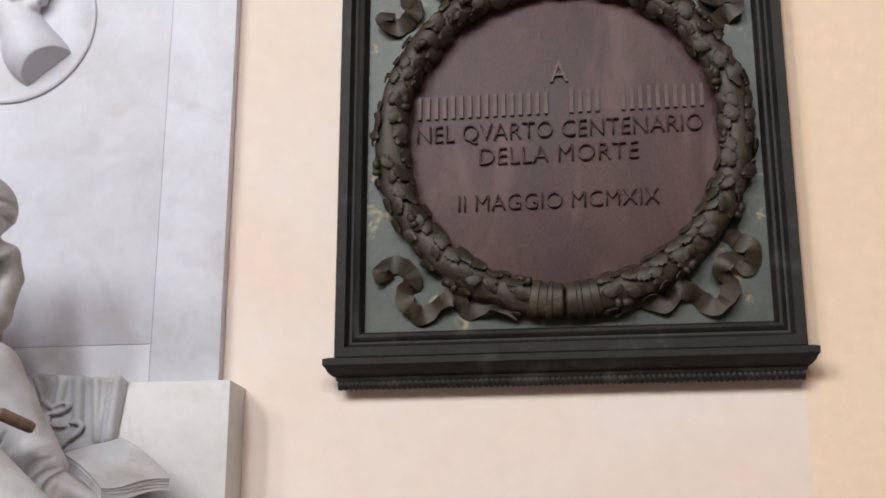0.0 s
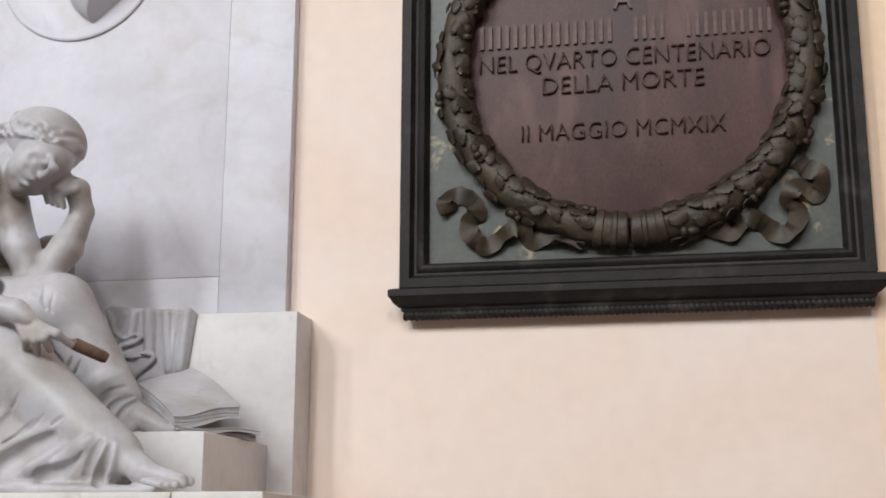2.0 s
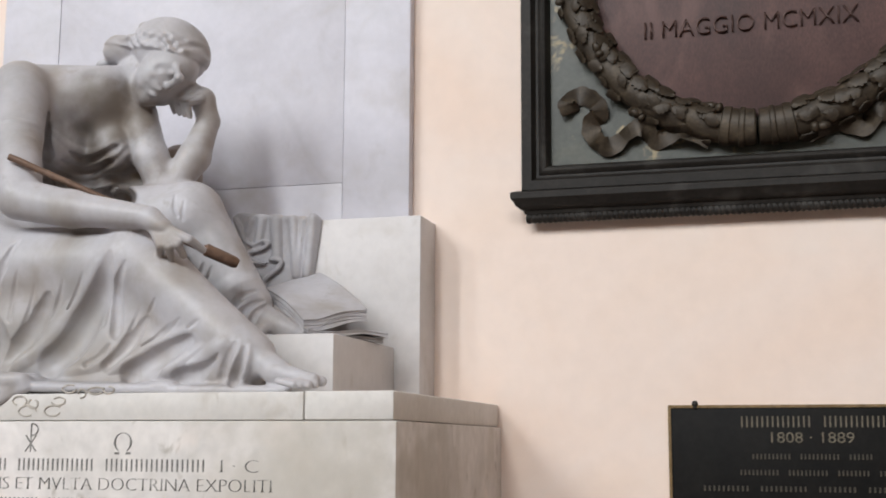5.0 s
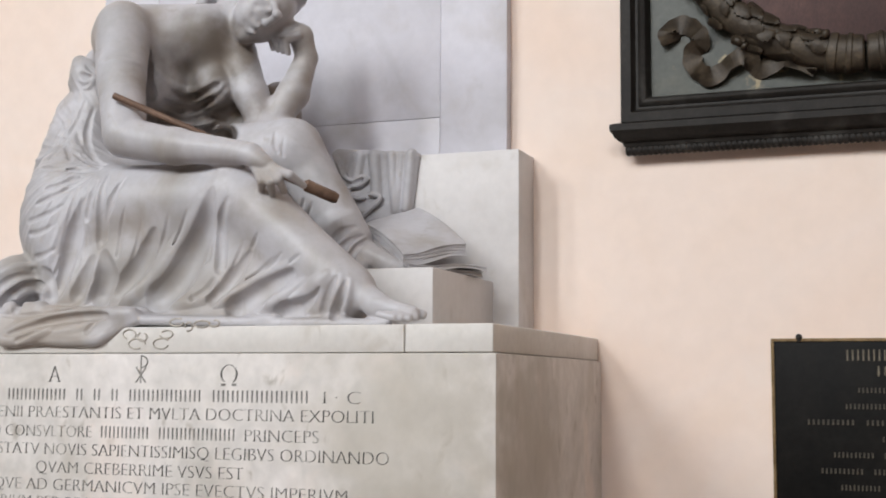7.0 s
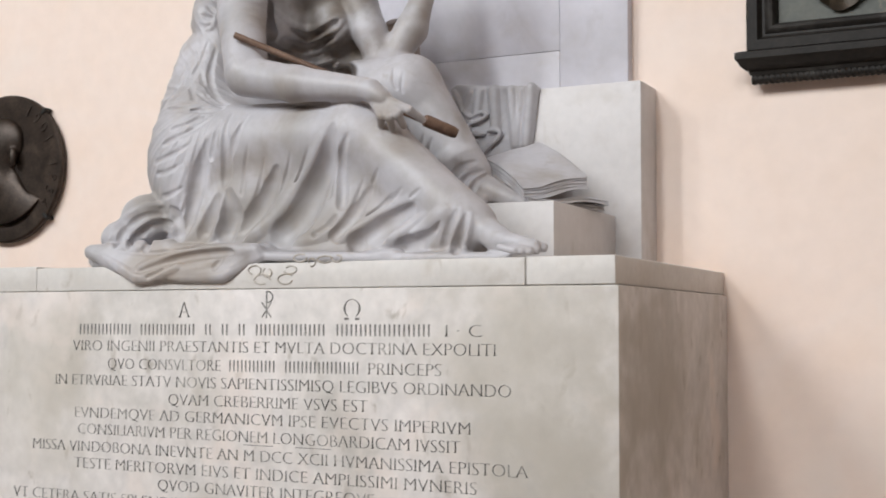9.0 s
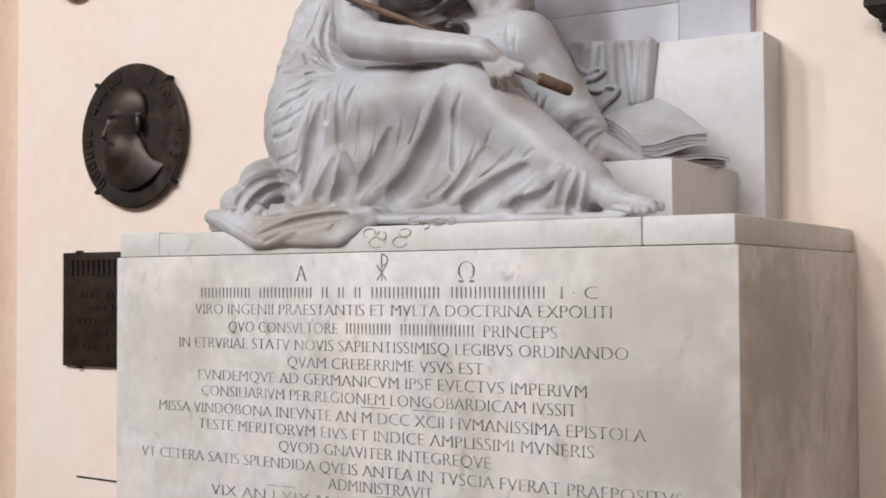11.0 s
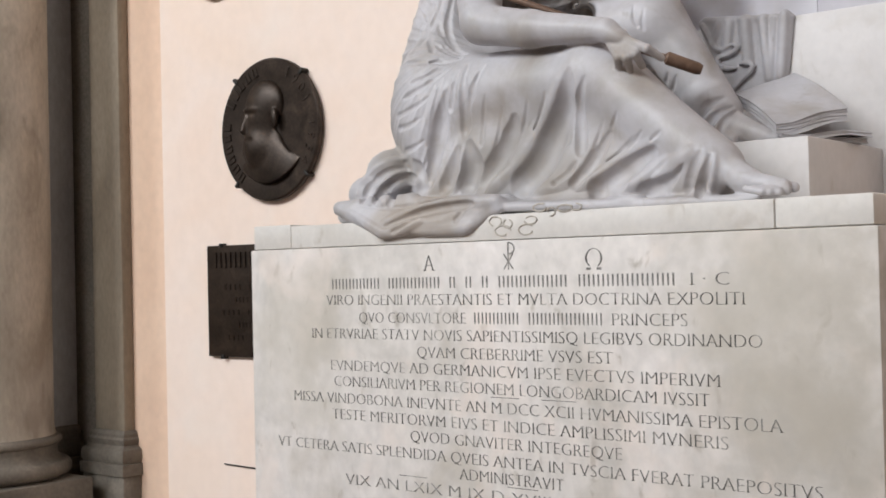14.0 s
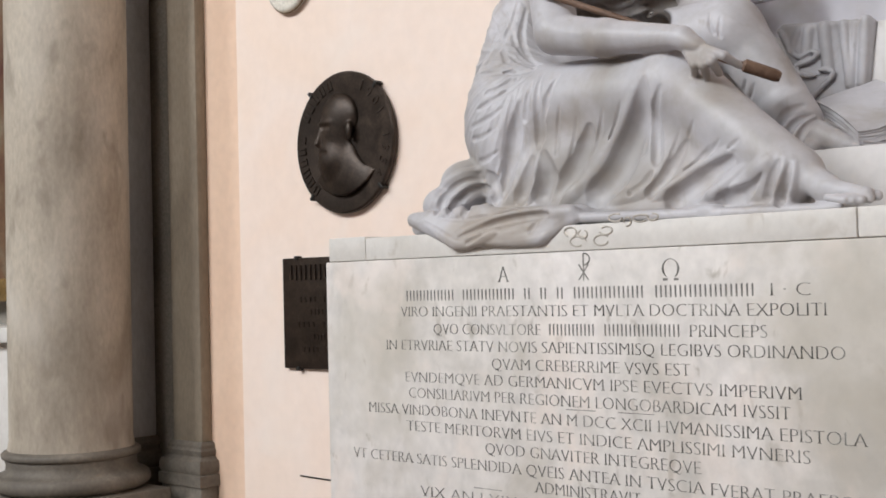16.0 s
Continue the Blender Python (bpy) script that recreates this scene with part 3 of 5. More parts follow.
def rod_field(a, b, r1, r2, pad):
    s, X, Y, Z = window(*span((a, b), max(r1, r2) + pad))
    d = [b[i] - a[i] for i in range(3)]
    q = d[0] ** 2 + d[1] ** 2 + d[2] ** 2 + 1e-9
    t = np.clip(((X - a[0]) * d[0] + (Y - a[1]) * d[1] + (Z - a[2]) * d[2]) / q, 0, 1)
    return s, np.sqrt((X - a[0] - t * d[0]) ** 2 + (Y - a[1] - t * d[1]) ** 2 + (Z - a[2] - t * d[2]) ** 2) - (r1 + (r2 - r1) * t)


def limb(a, b, r1, r2, k):
    s, d = rod_field(a, b, r1, r2, k + 0.03)
    merge(s, d, k)


def ball(c, r, tilt, k):
    s, X, Y, Z = window(*span((c,), max(r) + k + 0.03))
    co, si = math.cos(radians(tilt)), math.sin(radians(tilt))
    x, y, z = X - c[0], Y - c[1], Z - c[2]
    u, w = x * co - z * si, x * si + z * co
    n = np.sqrt((u / r[0]) ** 2 + (y / r[2]) ** 2 + (w / r[1]) ** 2)
    g = np.sqrt((u / r[0] ** 2) ** 2 + (y / r[2] ** 2) ** 2 + (w / r[1] ** 2) ** 2) + 1e-6
    merge(s, n * (n - 1) / g, k)


def sheet(a, b, c, r, k):
    """A rounded triangular web of cloth."""
    s, X, Y, Z = window(*span((a, b, c), r + k + 0.03))
    A, B, C = (np.array(p) for p in (a, b, c))
    n = np.cross(B - A, C - A)
    n = n / np.linalg.norm(n)
    P = (X, Y, Z)

    def dot(v, o):
        return sum((P[i] - o[i]) * v[i] for i in range(3))

    inside = np.ones(np.broadcast_shapes(X.shape, Y.shape, Z.shape), bool)
    edge = None
    for p, q in ((A, B), (B, C), (C, A)):
        e = q - p
        inside &= dot(np.cross(n, e), p) >= 0
        t = np.clip(dot(e, p) / (e @ e), 0, 1)
        d2 = sum((P[i] - p[i] - t * e[i]) ** 2 for i in range(3))
        edge = d2 if edge is None else np.minimum(edge, d2)
    merge(s, np.where(inside, np.abs(dot(n, A)), np.sqrt(edge)) - r, k)


def settle(p, limit=0.6):
    """The place where a point, sent along the camera's sight line, meets the body, or None."""
    q = Vector(p) - 0.12 * SIGHTLINE
    before = 1.0
    for _ in range(int((limit + 0.12) / 0.006)):
        i = [int(round((q[j] - LOW[j]) / CELL)) for j in range(3)]
        now = float(SOLID[i[0], i[1], i[2]]) if all(0 <= i[j] < DIM[j] for j in range(3)) else 1.0
        if now < 0:
            return q - 0.006 * SIGHTLINE * (now / (now - before) if before < 0.5 else 0.5)
        q, before = q + 0.006 * SIGHTLINE, now
    return None


def crease(points, r, k, field, wide, deep, power):
    """Works a fold of the cloth along a curve into a field of relief."""
    on = [q for q in (settle(p) for p in spline(points, 16)) if q is not None]
    for _ in range(12):
        on = [(on[max(i - 1, 0)] + on[i] + on[min(i + 1, len(on) - 1)]) / 3 for i in range(len(on))]
    n = len(on)
    for i, (a, b) in enumerate(zip(on, on[1:])):
        if (a - b).length > 0.1:
            continue
        t = (i + 0.5) / max(1, n - 1)
        fade = min(1.0, 0.12 + t / 0.55) * min(1.0, 0.25 + (1 - t) / 0.14)
        w = r * wide * (0.3 + 0.7 * fade)
        s, d = rod_field(a, b, 0.0, 0.0, w)
        field[s] = np.maximum(field[s], r * deep * fade * np.clip(1 - d / w, 0, 1) ** power)


def ridge(points, r, k):
    crease(points, r, k, SWELL, 2.0, 1.35, 1.15)


def groove(points, r, k):
    crease(points, r, k, HOLLOW, 2.0, 4.0, 1.3)


# seat, thighs, shins
ball((-1.545, -0.800, 2.159), (0.234, 0.258, 0.248), 0, 0.050)   # hips
ball((-1.567, -0.860, 2.267), (0.134, 0.168, 0.158), 0, 0.050)
ball((-1.554, -0.880, 2.169), (0.137, 0.206, 0.157), 0, 0.050)
ball((-1.524, -0.900, 2.072), (0.128, 0.184, 0.155), 0, 0.050)
limb((-1.478, -0.900, 2.201), (-0.906, -0.960, 2.196), 0.143, 0.117, 0.050)   # near thigh
limb((-0.887, -0.960, 2.213), (-0.481, -1.020, 1.906), 0.109, 0.059, 0.040)   # near shin
limb((-1.449, -0.700, 2.363), (-0.927, -0.580, 2.415), 0.141, 0.112, 0.050)   # far thigh
limb((-0.916, -0.570, 2.431), (-0.713, -0.540, 2.114), 0.097, 0.076, 0.030)   # far shin
# fall of the skirt to the slab
sheet((-1.581, -0.880, 2.170), (-0.939, -0.920, 2.194), (-1.499, -0.940, 1.902), 0.102, 0.050)
sheet((-0.939, -0.920, 2.194), (-1.499, -0.940, 1.902), (-0.926, -0.960, 1.901), 0.090, 0.050)
sheet((-0.939, -0.920, 2.194), (-0.926, -0.960, 1.892), (-0.509, -0.980, 1.901), 0.082, 0.050)
sheet((-1.595, -0.900, 1.906), (-0.947, -1.020, 1.858), (-0.507, -1.000, 1.854), 0.043, 0.040)
sheet((-1.645, -0.900, 1.981), (-1.578, -0.920, 1.871), (-1.235, -0.980, 1.869), 0.059, 0.050)
# torso
ball((-1.496, -0.520, 2.523), (0.172, 0.147, 0.118), 0, 0.060)   # belly
ball((-1.442, -0.520, 2.743), (0.219, 0.221, 0.156), 0, 0.060)   # chest
ball((-1.580, -0.655, 2.650), (0.146, 0.195, 0.140), 0, 0.050)   # back
limb((-1.474, -0.760, 2.811), (-1.181, -0.560, 2.804), 0.114, 0.090, 0.050)   # shoulders
limb((-1.506, -0.700, 2.857), (-1.237, -0.640, 2.855), 0.095, 0.089, 0.040)
limb((-1.606, -0.735, 2.525), (-1.640, -0.780, 2.340), 0.138, 0.142, 0.050)
ball((-1.205, -0.600, 2.655), (0.078, 0.080, 0.078), 0, 0.060)
ball((-1.375, -0.690, 2.660), (0.074, 0.082, 0.078), 0, 0.060)
sheet((-1.322, -0.550, 2.442), (-1.047, -0.480, 2.439), (-1.199, -0.500, 2.627), 0.053, 0.040)   # web added to fill the dark gap behind the arms
# near arm
limb((-1.437, -0.820, 2.828), (-1.371, -0.920, 2.633), 0.096, 0.079, 0.025)
limb((-1.372, -0.920, 2.642), (-1.279, -1.020, 2.425), 0.079, 0.069, 0.020)
limb((-1.271, -1.030, 2.405), (-1.060, -1.060, 2.358), 0.065, 0.055, 0.015)
limb((-1.060, -1.060, 2.358), (-0.800, -1.060, 2.320), 0.055, 0.034, 0.020)
ball((-0.773, -1.058, 2.300), (0.056, 0.028, 0.034), 28, 0.022)   # hand
limb((-0.735, -1.060, 2.282), (-0.653, -1.085, 2.243), 0.014, 0.013, 0.008)
limb((-0.653, -1.085, 2.243), (-0.632, -1.040, 2.219), 0.013, 0.011, 0.006)
limb((-0.746, -1.060, 2.276), (-0.690, -1.085, 2.232), 0.014, 0.013, 0.008)
limb((-0.690, -1.085, 2.232), (-0.695, -1.040, 2.205), 0.013, 0.011, 0.006)
limb((-0.763, -1.060, 2.275), (-0.718, -1.085, 2.226), 0.014, 0.013, 0.008)
limb((-0.718, -1.085, 2.226), (-0.734, -1.040, 2.200), 0.013, 0.011, 0.006)
limb((-0.782, -1.060, 2.277), (-0.746, -1.085, 2.231), 0.015, 0.013, 0.008)
limb((-0.746, -1.085, 2.231), (-0.772, -1.040, 2.208), 0.013, 0.011, 0.006)
# far arm: elbow on the knee, hand at the brow
limb((-1.145, -0.560, 2.770), (-1.078, -0.580, 2.628), 0.069, 0.058, 0.020)
limb((-1.078, -0.580, 2.628), (-1.021, -0.580, 2.495), 0.058, 0.051, 0.020)
limb((-1.013, -0.570, 2.504), (-0.940, -0.530, 2.633), 0.051, 0.055, 0.020)
limb((-0.940, -0.530, 2.633), (-0.907, -0.500, 2.763), 0.055, 0.038, 0.015)
limb((-0.907, -0.500, 2.763), (-0.921, -0.520, 2.835), 0.038, 0.042, 0.012)
limb((-0.921, -0.520, 2.835), (-0.950, -0.540, 2.862), 0.041, 0.030, 0.012)
for k in range(4):                                                            # fingers folded under the brow
    e = 0.020 * k
    limb((-0.966 + e, -0.560, 2.866 - 0.6 * e), (-1.006 + e, -0.585, 2.832 - 0.4 * e), 0.015, 0.014, 0.006)
    limb((-1.006 + e, -0.585, 2.832 - 0.4 * e), (-1.004 + e, -0.565, 2.788 - 0.35 * e), 0.013, 0.010, 0.003)
# neck and head
limb((-1.315, -0.640, 2.821), (-1.205, -0.600, 2.877), 0.086, 0.073, 0.030)
limb((-1.248, -0.610, 2.803), (-1.155, -0.560, 2.933), 0.077, 0.064, 0.020)
ball((-1.040, -0.540, 3.012), (0.136, 0.112, 0.122), 20, 0.012)   # skull
ball((-1.030, -0.592, 2.908), (0.088, 0.112, 0.100), 46, 0.014)   # face
ball((-0.985, -0.600, 2.930), (0.075, 0.062, 0.075), 20, 0.020)   # forehead
ball((-1.052, -0.625, 2.880), (0.050, 0.042, 0.052), 30, 0.030)   # cheek
limb((-1.140, -0.600, 2.900), (-1.090, -0.620, 2.838), 0.034, 0.028, 0.025)   # jaw
ball((-1.074, -0.628, 2.826), (0.030, 0.026, 0.030), 0, 0.020)   # chin
limb((-0.948, -0.660, 2.912), (-0.925, -0.692, 2.866), 0.009, 0.013, 0.016)   # nose
limb((-0.921, -0.684, 2.864), (-0.978, -0.662, 2.847), 0.013, 0.013, 0.014)
ball((-0.972, -0.664, 2.894), (0.020, 0.009, 0.010), 20, 0.010)   # eyelid
for a, b, r in (((-1.000, -0.692, 2.905), (-0.962, -0.696, 2.894), 0.008), ((-1.050, -0.690, 2.848), (-1.008, -0.692, 2.823), 0.005), ((-1.020, -0.690, 2.868), (-0.995, -0.696, 2.845), 0.005)):
    s, d = rod_field(a, b, r, r, 0.03)
    carve(s, d, 0.018)                                            # eye socket, mouth, fold beside the nose
ball((-1.020, -0.664, 2.846), (0.022, 0.008, 0.010), 32, 0.012)   # lips
ball((-1.038, -0.660, 2.827), (0.020, 0.008, 0.010), 32, 0.012)
ball((-1.240, -0.570, 3.012), (0.044, 0.034, 0.046), 20, 0.030)   # knot of hair
ball((-1.205, -0.590, 3.020), (0.050, 0.040, 0.046), 40, 0.030)
ball((-1.295, -0.530, 2.985), (0.040, 0.022, 0.040), 0, 0.025)
ball((-1.130, -0.525, 3.104), (0.040, 0.020, 0.040), 15, 0.025)   # raised lock on the crown
# knot on the shoulder and the sleeve
ball((-1.574, -0.840, 2.677), (0.048, 0.057, 0.048), 0, 0.015)
limb((-1.595, -0.840, 2.718), (-1.609, -0.840, 2.650), 0.028, 0.028, 0.012)
limb((-1.537, -0.800, 2.624), (-1.581, -0.820, 2.428), 0.077, 0.104, 0.050)
# hollow between waist and far arm, bored along the sight line to read dark
for a, deep, r in (((-1.110, -0.680, 2.470), 0.19, 0.034), ((-1.165, -0.720, 2.476), 0.20, 0.036), ((-1.225, -0.760, 2.490), 0.16, 0.030)):
    a = Vector(a) - 0.10 * SIGHTLINE
    s, d = rod_field(a, a + (deep + 0.10) * SIGHTLINE, r, r, 0.05)
    carve(s, d, 0.020)
# lump added behind the elbow to stand in for shade on the stele
ball((-1.122, -0.300, 2.618), (0.084, 0.122, 0.093), 0, 0.050)
ball((-1.207, -0.340, 2.539), (0.130, 0.092, 0.101), 0, 0.060)
# far leg: bunched hem, foot
limb((-0.741, -0.560, 2.141), (-0.683, -0.570, 2.072), 0.085, 0.056, 0.012)
limb((-0.721, -0.600, 2.079), (-0.665, -0.580, 2.113), 0.026, 0.022, 0.020)
limb((-0.700, -0.620, 2.040), (-0.642, -0.600, 2.021), 0.026, 0.022, 0.012)
limb((-0.647, -0.560, 2.066), (-0.541, -0.570, 2.022), 0.045, 0.028, 0.012)
limb((-0.551, -0.570, 2.018), (-0.475, -0.570, 2.011), 0.024, 0.016, 0.008)
# near foot
limb((-0.477, -1.010, 1.907), (-0.378, -1.050, 1.862), 0.049, 0.035, 0.015)
limb((-0.396, -1.050, 1.859), (-0.266, -1.070, 1.836), 0.032, 0.019, 0.012)
limb((-0.291, -1.050, 1.842), (-0.247, -1.050, 1.832), 0.014, 0.014, 0.004)
limb((-0.299, -1.080, 1.834), (-0.255, -1.080, 1.824), 0.013, 0.013, 0.004)
limb((-0.311, -1.100, 1.830), (-0.267, -1.100, 1.820), 0.012, 0.012, 0.004)
limb((-0.331, -1.110, 1.830), (-0.286, -1.110, 1.820), 0.011, 0.011, 0.004)
limb((-0.349, -1.120, 1.831), (-0.304, -1.120, 1.821), 0.010, 0.010, 0.004)
# cloth over the block behind
sheet((-0.945, -0.186, 2.478), (-0.616, -0.186, 2.452), (-0.880, -0.188, 2.335), 0.012, 0.006)
sheet((-0.616, -0.186, 2.452), (-0.880, -0.188, 2.335), (-0.642, -0.188, 2.250), 0.012, 0.006)
sheet((-0.880, -0.188, 2.335), (-0.642, -0.188, 2.250), (-0.838, -0.188, 2.222), 0.012, 0.006)
limb((-0.930, -0.190, 2.488), (-0.620, -0.190, 2.456), 0.011, 0.010, 0.010)
for x, x2, low, r in ((-0.875, -0.905, 2.40, 0.014), (-0.835, -0.846, 2.37, 0.020), (-0.778, -0.768, 2.33, 0.024), (-0.712, -0.695, 2.26, 0.017), (-0.672, -0.690, 2.25, 0.010), (-0.634, -0.652, 2.26, 0.020)):
    limb((x, -0.196, 2.462), (x2, -0.200, low), r, r * 0.85, 0.008)
hem = spline([(-0.935, -0.205, 2.470), (-0.905, -0.206, 2.415), (-0.881, -0.208, 2.382), (-0.846, -0.210, 2.371), (-0.815, -0.212, 2.384), (-0.802, -0.212, 2.374), (-0.831, -0.212, 2.356), (-0.874, -0.212, 2.348),
              (-0.870, -0.212, 2.321), (-0.829, -0.212, 2.307), (-0.776, -0.214, 2.318), (-0.747, -0.214, 2.308), (-0.757, -0.214, 2.285), (-0.788, -0.212, 2.264), (-0.834, -0.210, 2.224)], 3)
for a, b in zip(hem, hem[1:]):
    limb(a, b, 0.0085, 0.0085, 0.004)
for a, b in (((-0.850, -0.215, 2.363), (-0.822, -0.215, 2.374)), ((-0.852, -0.215, 2.330), (-0.775, -0.215, 2.300)), ((-0.900, -0.215, 2.440), (-0.895, -0.215, 2.400))):
    s, d = rod_field(a, b, 0.008, 0.008, 0.03)
    carve(s, d, 0.006)
# pile of cloth at the back and over the slab edge
ball((-1.685, -0.980, 1.966), (0.094, 0.086, 0.107), 0, 0.020)
ball((-1.736, -1.020, 1.898), (0.090, 0.070, 0.107), 0, 0.020)
sheet((-1.809, -1.100, 1.826), (-1.521, -1.000, 1.847), (-1.141, -1.100, 1.837), 0.027, 0.020)
sheet((-1.792, -1.140, 1.850), (-1.492, -1.120, 1.860), (-1.581, -1.158, 1.769), 0.026, 0.012)
sheet((-1.492, -1.120, 1.860), (-1.581, -1.158, 1.769), (-1.460, -1.160, 1.779), 0.025, 0.012)
sheet((-1.493, -1.120, 1.853), (-1.142, -1.140, 1.834), (-1.462, -1.158, 1.768), 0.023, 0.012)
sheet((-1.142, -1.140, 1.834), (-1.462, -1.158, 1.768), (-1.248, -1.158, 1.770), 0.022, 0.012)
sheet((-1.154, -1.140, 1.822), (-1.020, -1.000, 1.835), (-0.687, -1.100, 1.813), 0.014, 0.015)
sheet((-1.020, -1.000, 1.831), (-0.682, -1.110, 1.811), (-0.348, -1.060, 1.807), 0.014, 0.015)
# folds
groove([(-1.235, -1.060, 2.279), (-1.281, -1.060, 2.222), (-1.313, -1.060, 2.146), (-1.320, -1.060, 2.061)], 0.0100, 0.020)
groove([(-1.304, -1.060, 2.292), (-1.327, -1.060, 2.232), (-1.328, -1.060, 2.138), (-1.329, -1.060, 2.044)], 0.0100, 0.020)
groove([(-1.339, -1.060, 2.276), (-1.372, -1.060, 2.209), (-1.387, -1.060, 2.136)], 0.0080, 0.020)
groove([(-1.398, -1.060, 2.210), (-1.420, -1.060, 2.133), (-1.442, -1.060, 2.048), (-1.491, -1.060, 1.886)], 0.0160, 0.020)
groove([(-1.354, -1.060, 2.032), (-1.379, -1.060, 1.952), (-1.407, -1.060, 1.897)], 0.0180, 0.020)
groove([(-1.316, -1.060, 2.044), (-1.298, -1.060, 1.958), (-1.323, -1.060, 1.896)], 0.0220, 0.020)
groove([(-1.128, -1.060, 2.105), (-1.145, -1.060, 2.051), (-1.210, -1.060, 1.956), (-1.282, -1.060, 1.891)], 0.0200, 0.020)
groove([(-0.934, -1.060, 2.213), (-0.950, -1.060, 2.098), (-0.999, -1.060, 2.001), (-1.054, -1.060, 1.928), (-1.129, -1.060, 1.878)], 0.0280, 0.020)
groove([(-0.932, -1.060, 2.230), (-0.932, -1.060, 2.147), (-0.939, -1.060, 2.065), (-0.949, -1.060, 1.995)], 0.0130, 0.020)
groove([(-0.875, -1.060, 2.198), (-0.897, -1.060, 2.121), (-0.891, -1.060, 2.030), (-0.896, -1.060, 1.961)], 0.0110, 0.020)
groove([(-0.911, -1.060, 1.949), (-0.939, -1.060, 1.913), (-0.995, -1.060, 1.884)], 0.0100, 0.020)
groove([(-0.785, -1.060, 2.027), (-0.821, -1.060, 1.984), (-0.874, -1.060, 1.916), (-0.927, -1.060, 1.875)], 0.0140, 0.020)
groove([(-0.644, -1.060, 1.963), (-0.719, -1.060, 1.921), (-0.800, -1.060, 1.876), (-0.843, -1.060, 1.855)], 0.0220, 0.020)
groove([(-0.581, -1.060, 1.886), (-0.637, -1.060, 1.856), (-0.686, -1.060, 1.842)], 0.0170, 0.020)
groove([(-0.510, -1.060, 1.952), (-0.535, -1.060, 1.901), (-0.547, -1.060, 1.831)], 0.0100, 0.020)
groove([(-0.480, -1.060, 1.939), (-0.500, -1.060, 1.877), (-0.516, -1.060, 1.815)], 0.0100, 0.020)
groove([(-1.473, -1.060, 2.264), (-1.421, -1.060, 2.281)], 0.0090, 0.020)
groove([(-0.712, -1.060, 2.009), (-0.756, -1.060, 1.962), (-0.810, -1.060, 1.931)], 0.0060, 0.020)
groove([(-0.856, -1.060, 1.932), (-0.874, -1.060, 1.908)], 0.0080, 0.020)
ridge([(-1.458, -1.060, 2.057), (-1.504, -1.060, 1.946), (-1.526, -1.060, 1.916)], 0.0140, 0.020)
ridge([(-1.338, -1.060, 2.019), (-1.358, -1.060, 1.934), (-1.401, -1.060, 1.880)], 0.0150, 0.020)
ridge([(-0.963, -1.060, 2.206), (-1.010, -1.060, 2.100), (-1.076, -1.060, 2.010), (-1.151, -1.060, 1.937), (-1.259, -1.060, 1.879)], 0.0180, 0.020)
ridge([(-0.903, -1.060, 1.945), (-0.953, -1.060, 1.893), (-1.080, -1.060, 1.856)], 0.0160, 0.020)
ridge([(-0.636, -1.060, 1.995), (-0.733, -1.060, 1.955), (-0.832, -1.060, 1.907), (-0.929, -1.060, 1.867)], 0.0170, 0.020)
ridge([(-0.600, -1.060, 1.942), (-0.665, -1.060, 1.902), (-0.740, -1.060, 1.861)], 0.0140, 0.020)
ridge([(-0.536, -1.060, 1.964), (-0.579, -1.060, 1.926), (-0.664, -1.060, 1.868)], 0.0140, 0.020)
ridge([(-0.497, -1.060, 1.955), (-0.517, -1.060, 1.885), (-0.534, -1.060, 1.823)], 0.0120, 0.020)
ridge([(-0.465, -1.060, 1.947), (-0.481, -1.060, 1.877), (-0.493, -1.060, 1.815)], 0.0100, 0.020)
ridge([(-1.268, -1.060, 2.272), (-1.295, -1.060, 2.197), (-1.305, -1.060, 2.129)], 0.0080, 0.020)
ridge([(-0.983, -1.060, 2.083), (-1.008, -1.060, 1.993), (-1.091, -1.060, 1.896)], 0.0100, 0.020)
groove([(-1.174, -1.060, 2.149), (-1.201, -1.060, 2.023), (-1.239, -1.060, 1.936)], 0.0055, 0.020)
groove([(-1.079, -1.060, 2.162), (-1.095, -1.060, 2.070), (-1.134, -1.060, 2.005)], 0.0050, 0.020)
groove([(-1.012, -1.060, 2.175), (-1.038, -1.060, 2.085), (-1.083, -1.060, 2.007)], 0.0050, 0.020)
groove([(-0.983, -1.060, 2.141), (-0.999, -1.060, 2.050), (-1.029, -1.060, 1.993)], 0.0045, 0.020)
groove([(-1.238, -1.060, 2.194), (-1.255, -1.060, 2.084), (-1.261, -1.060, 2.017)], 0.0055, 0.020)
groove([(-0.809, -1.060, 2.073), (-0.838, -1.060, 2.000), (-0.857, -1.060, 1.948)], 0.0050, 0.020)
groove([(-0.767, -1.060, 2.087), (-0.790, -1.060, 2.027)], 0.0040, 0.020)
groove([(-0.684, -1.060, 2.024), (-0.729, -1.060, 1.976), (-0.783, -1.060, 1.942)], 0.0055, 0.020)
groove([(-0.623, -1.060, 2.022), (-0.667, -1.060, 1.984)], 0.0040, 0.020)
groove([(-1.374, -1.060, 2.252), (-1.401, -1.060, 2.176), (-1.412, -1.060, 2.081)], 0.0055, 0.020)
groove([(-1.468, -1.060, 2.049), (-1.490, -1.060, 1.980), (-1.514, -1.060, 1.929)], 0.0060, 0.020)
groove([(-1.036, -1.060, 1.985), (-1.073, -1.060, 1.928), (-1.129, -1.060, 1.888)], 0.0055, 0.020)
groove([(-0.560, -1.060, 1.925), (-0.585, -1.060, 1.887), (-0.620, -1.060, 1.860)], 0.0060, 0.020)
groove([(-1.448, -1.060, 2.178), (-1.464, -1.060, 2.092), (-1.482, -1.060, 2.023)], 0.0050, 0.020)
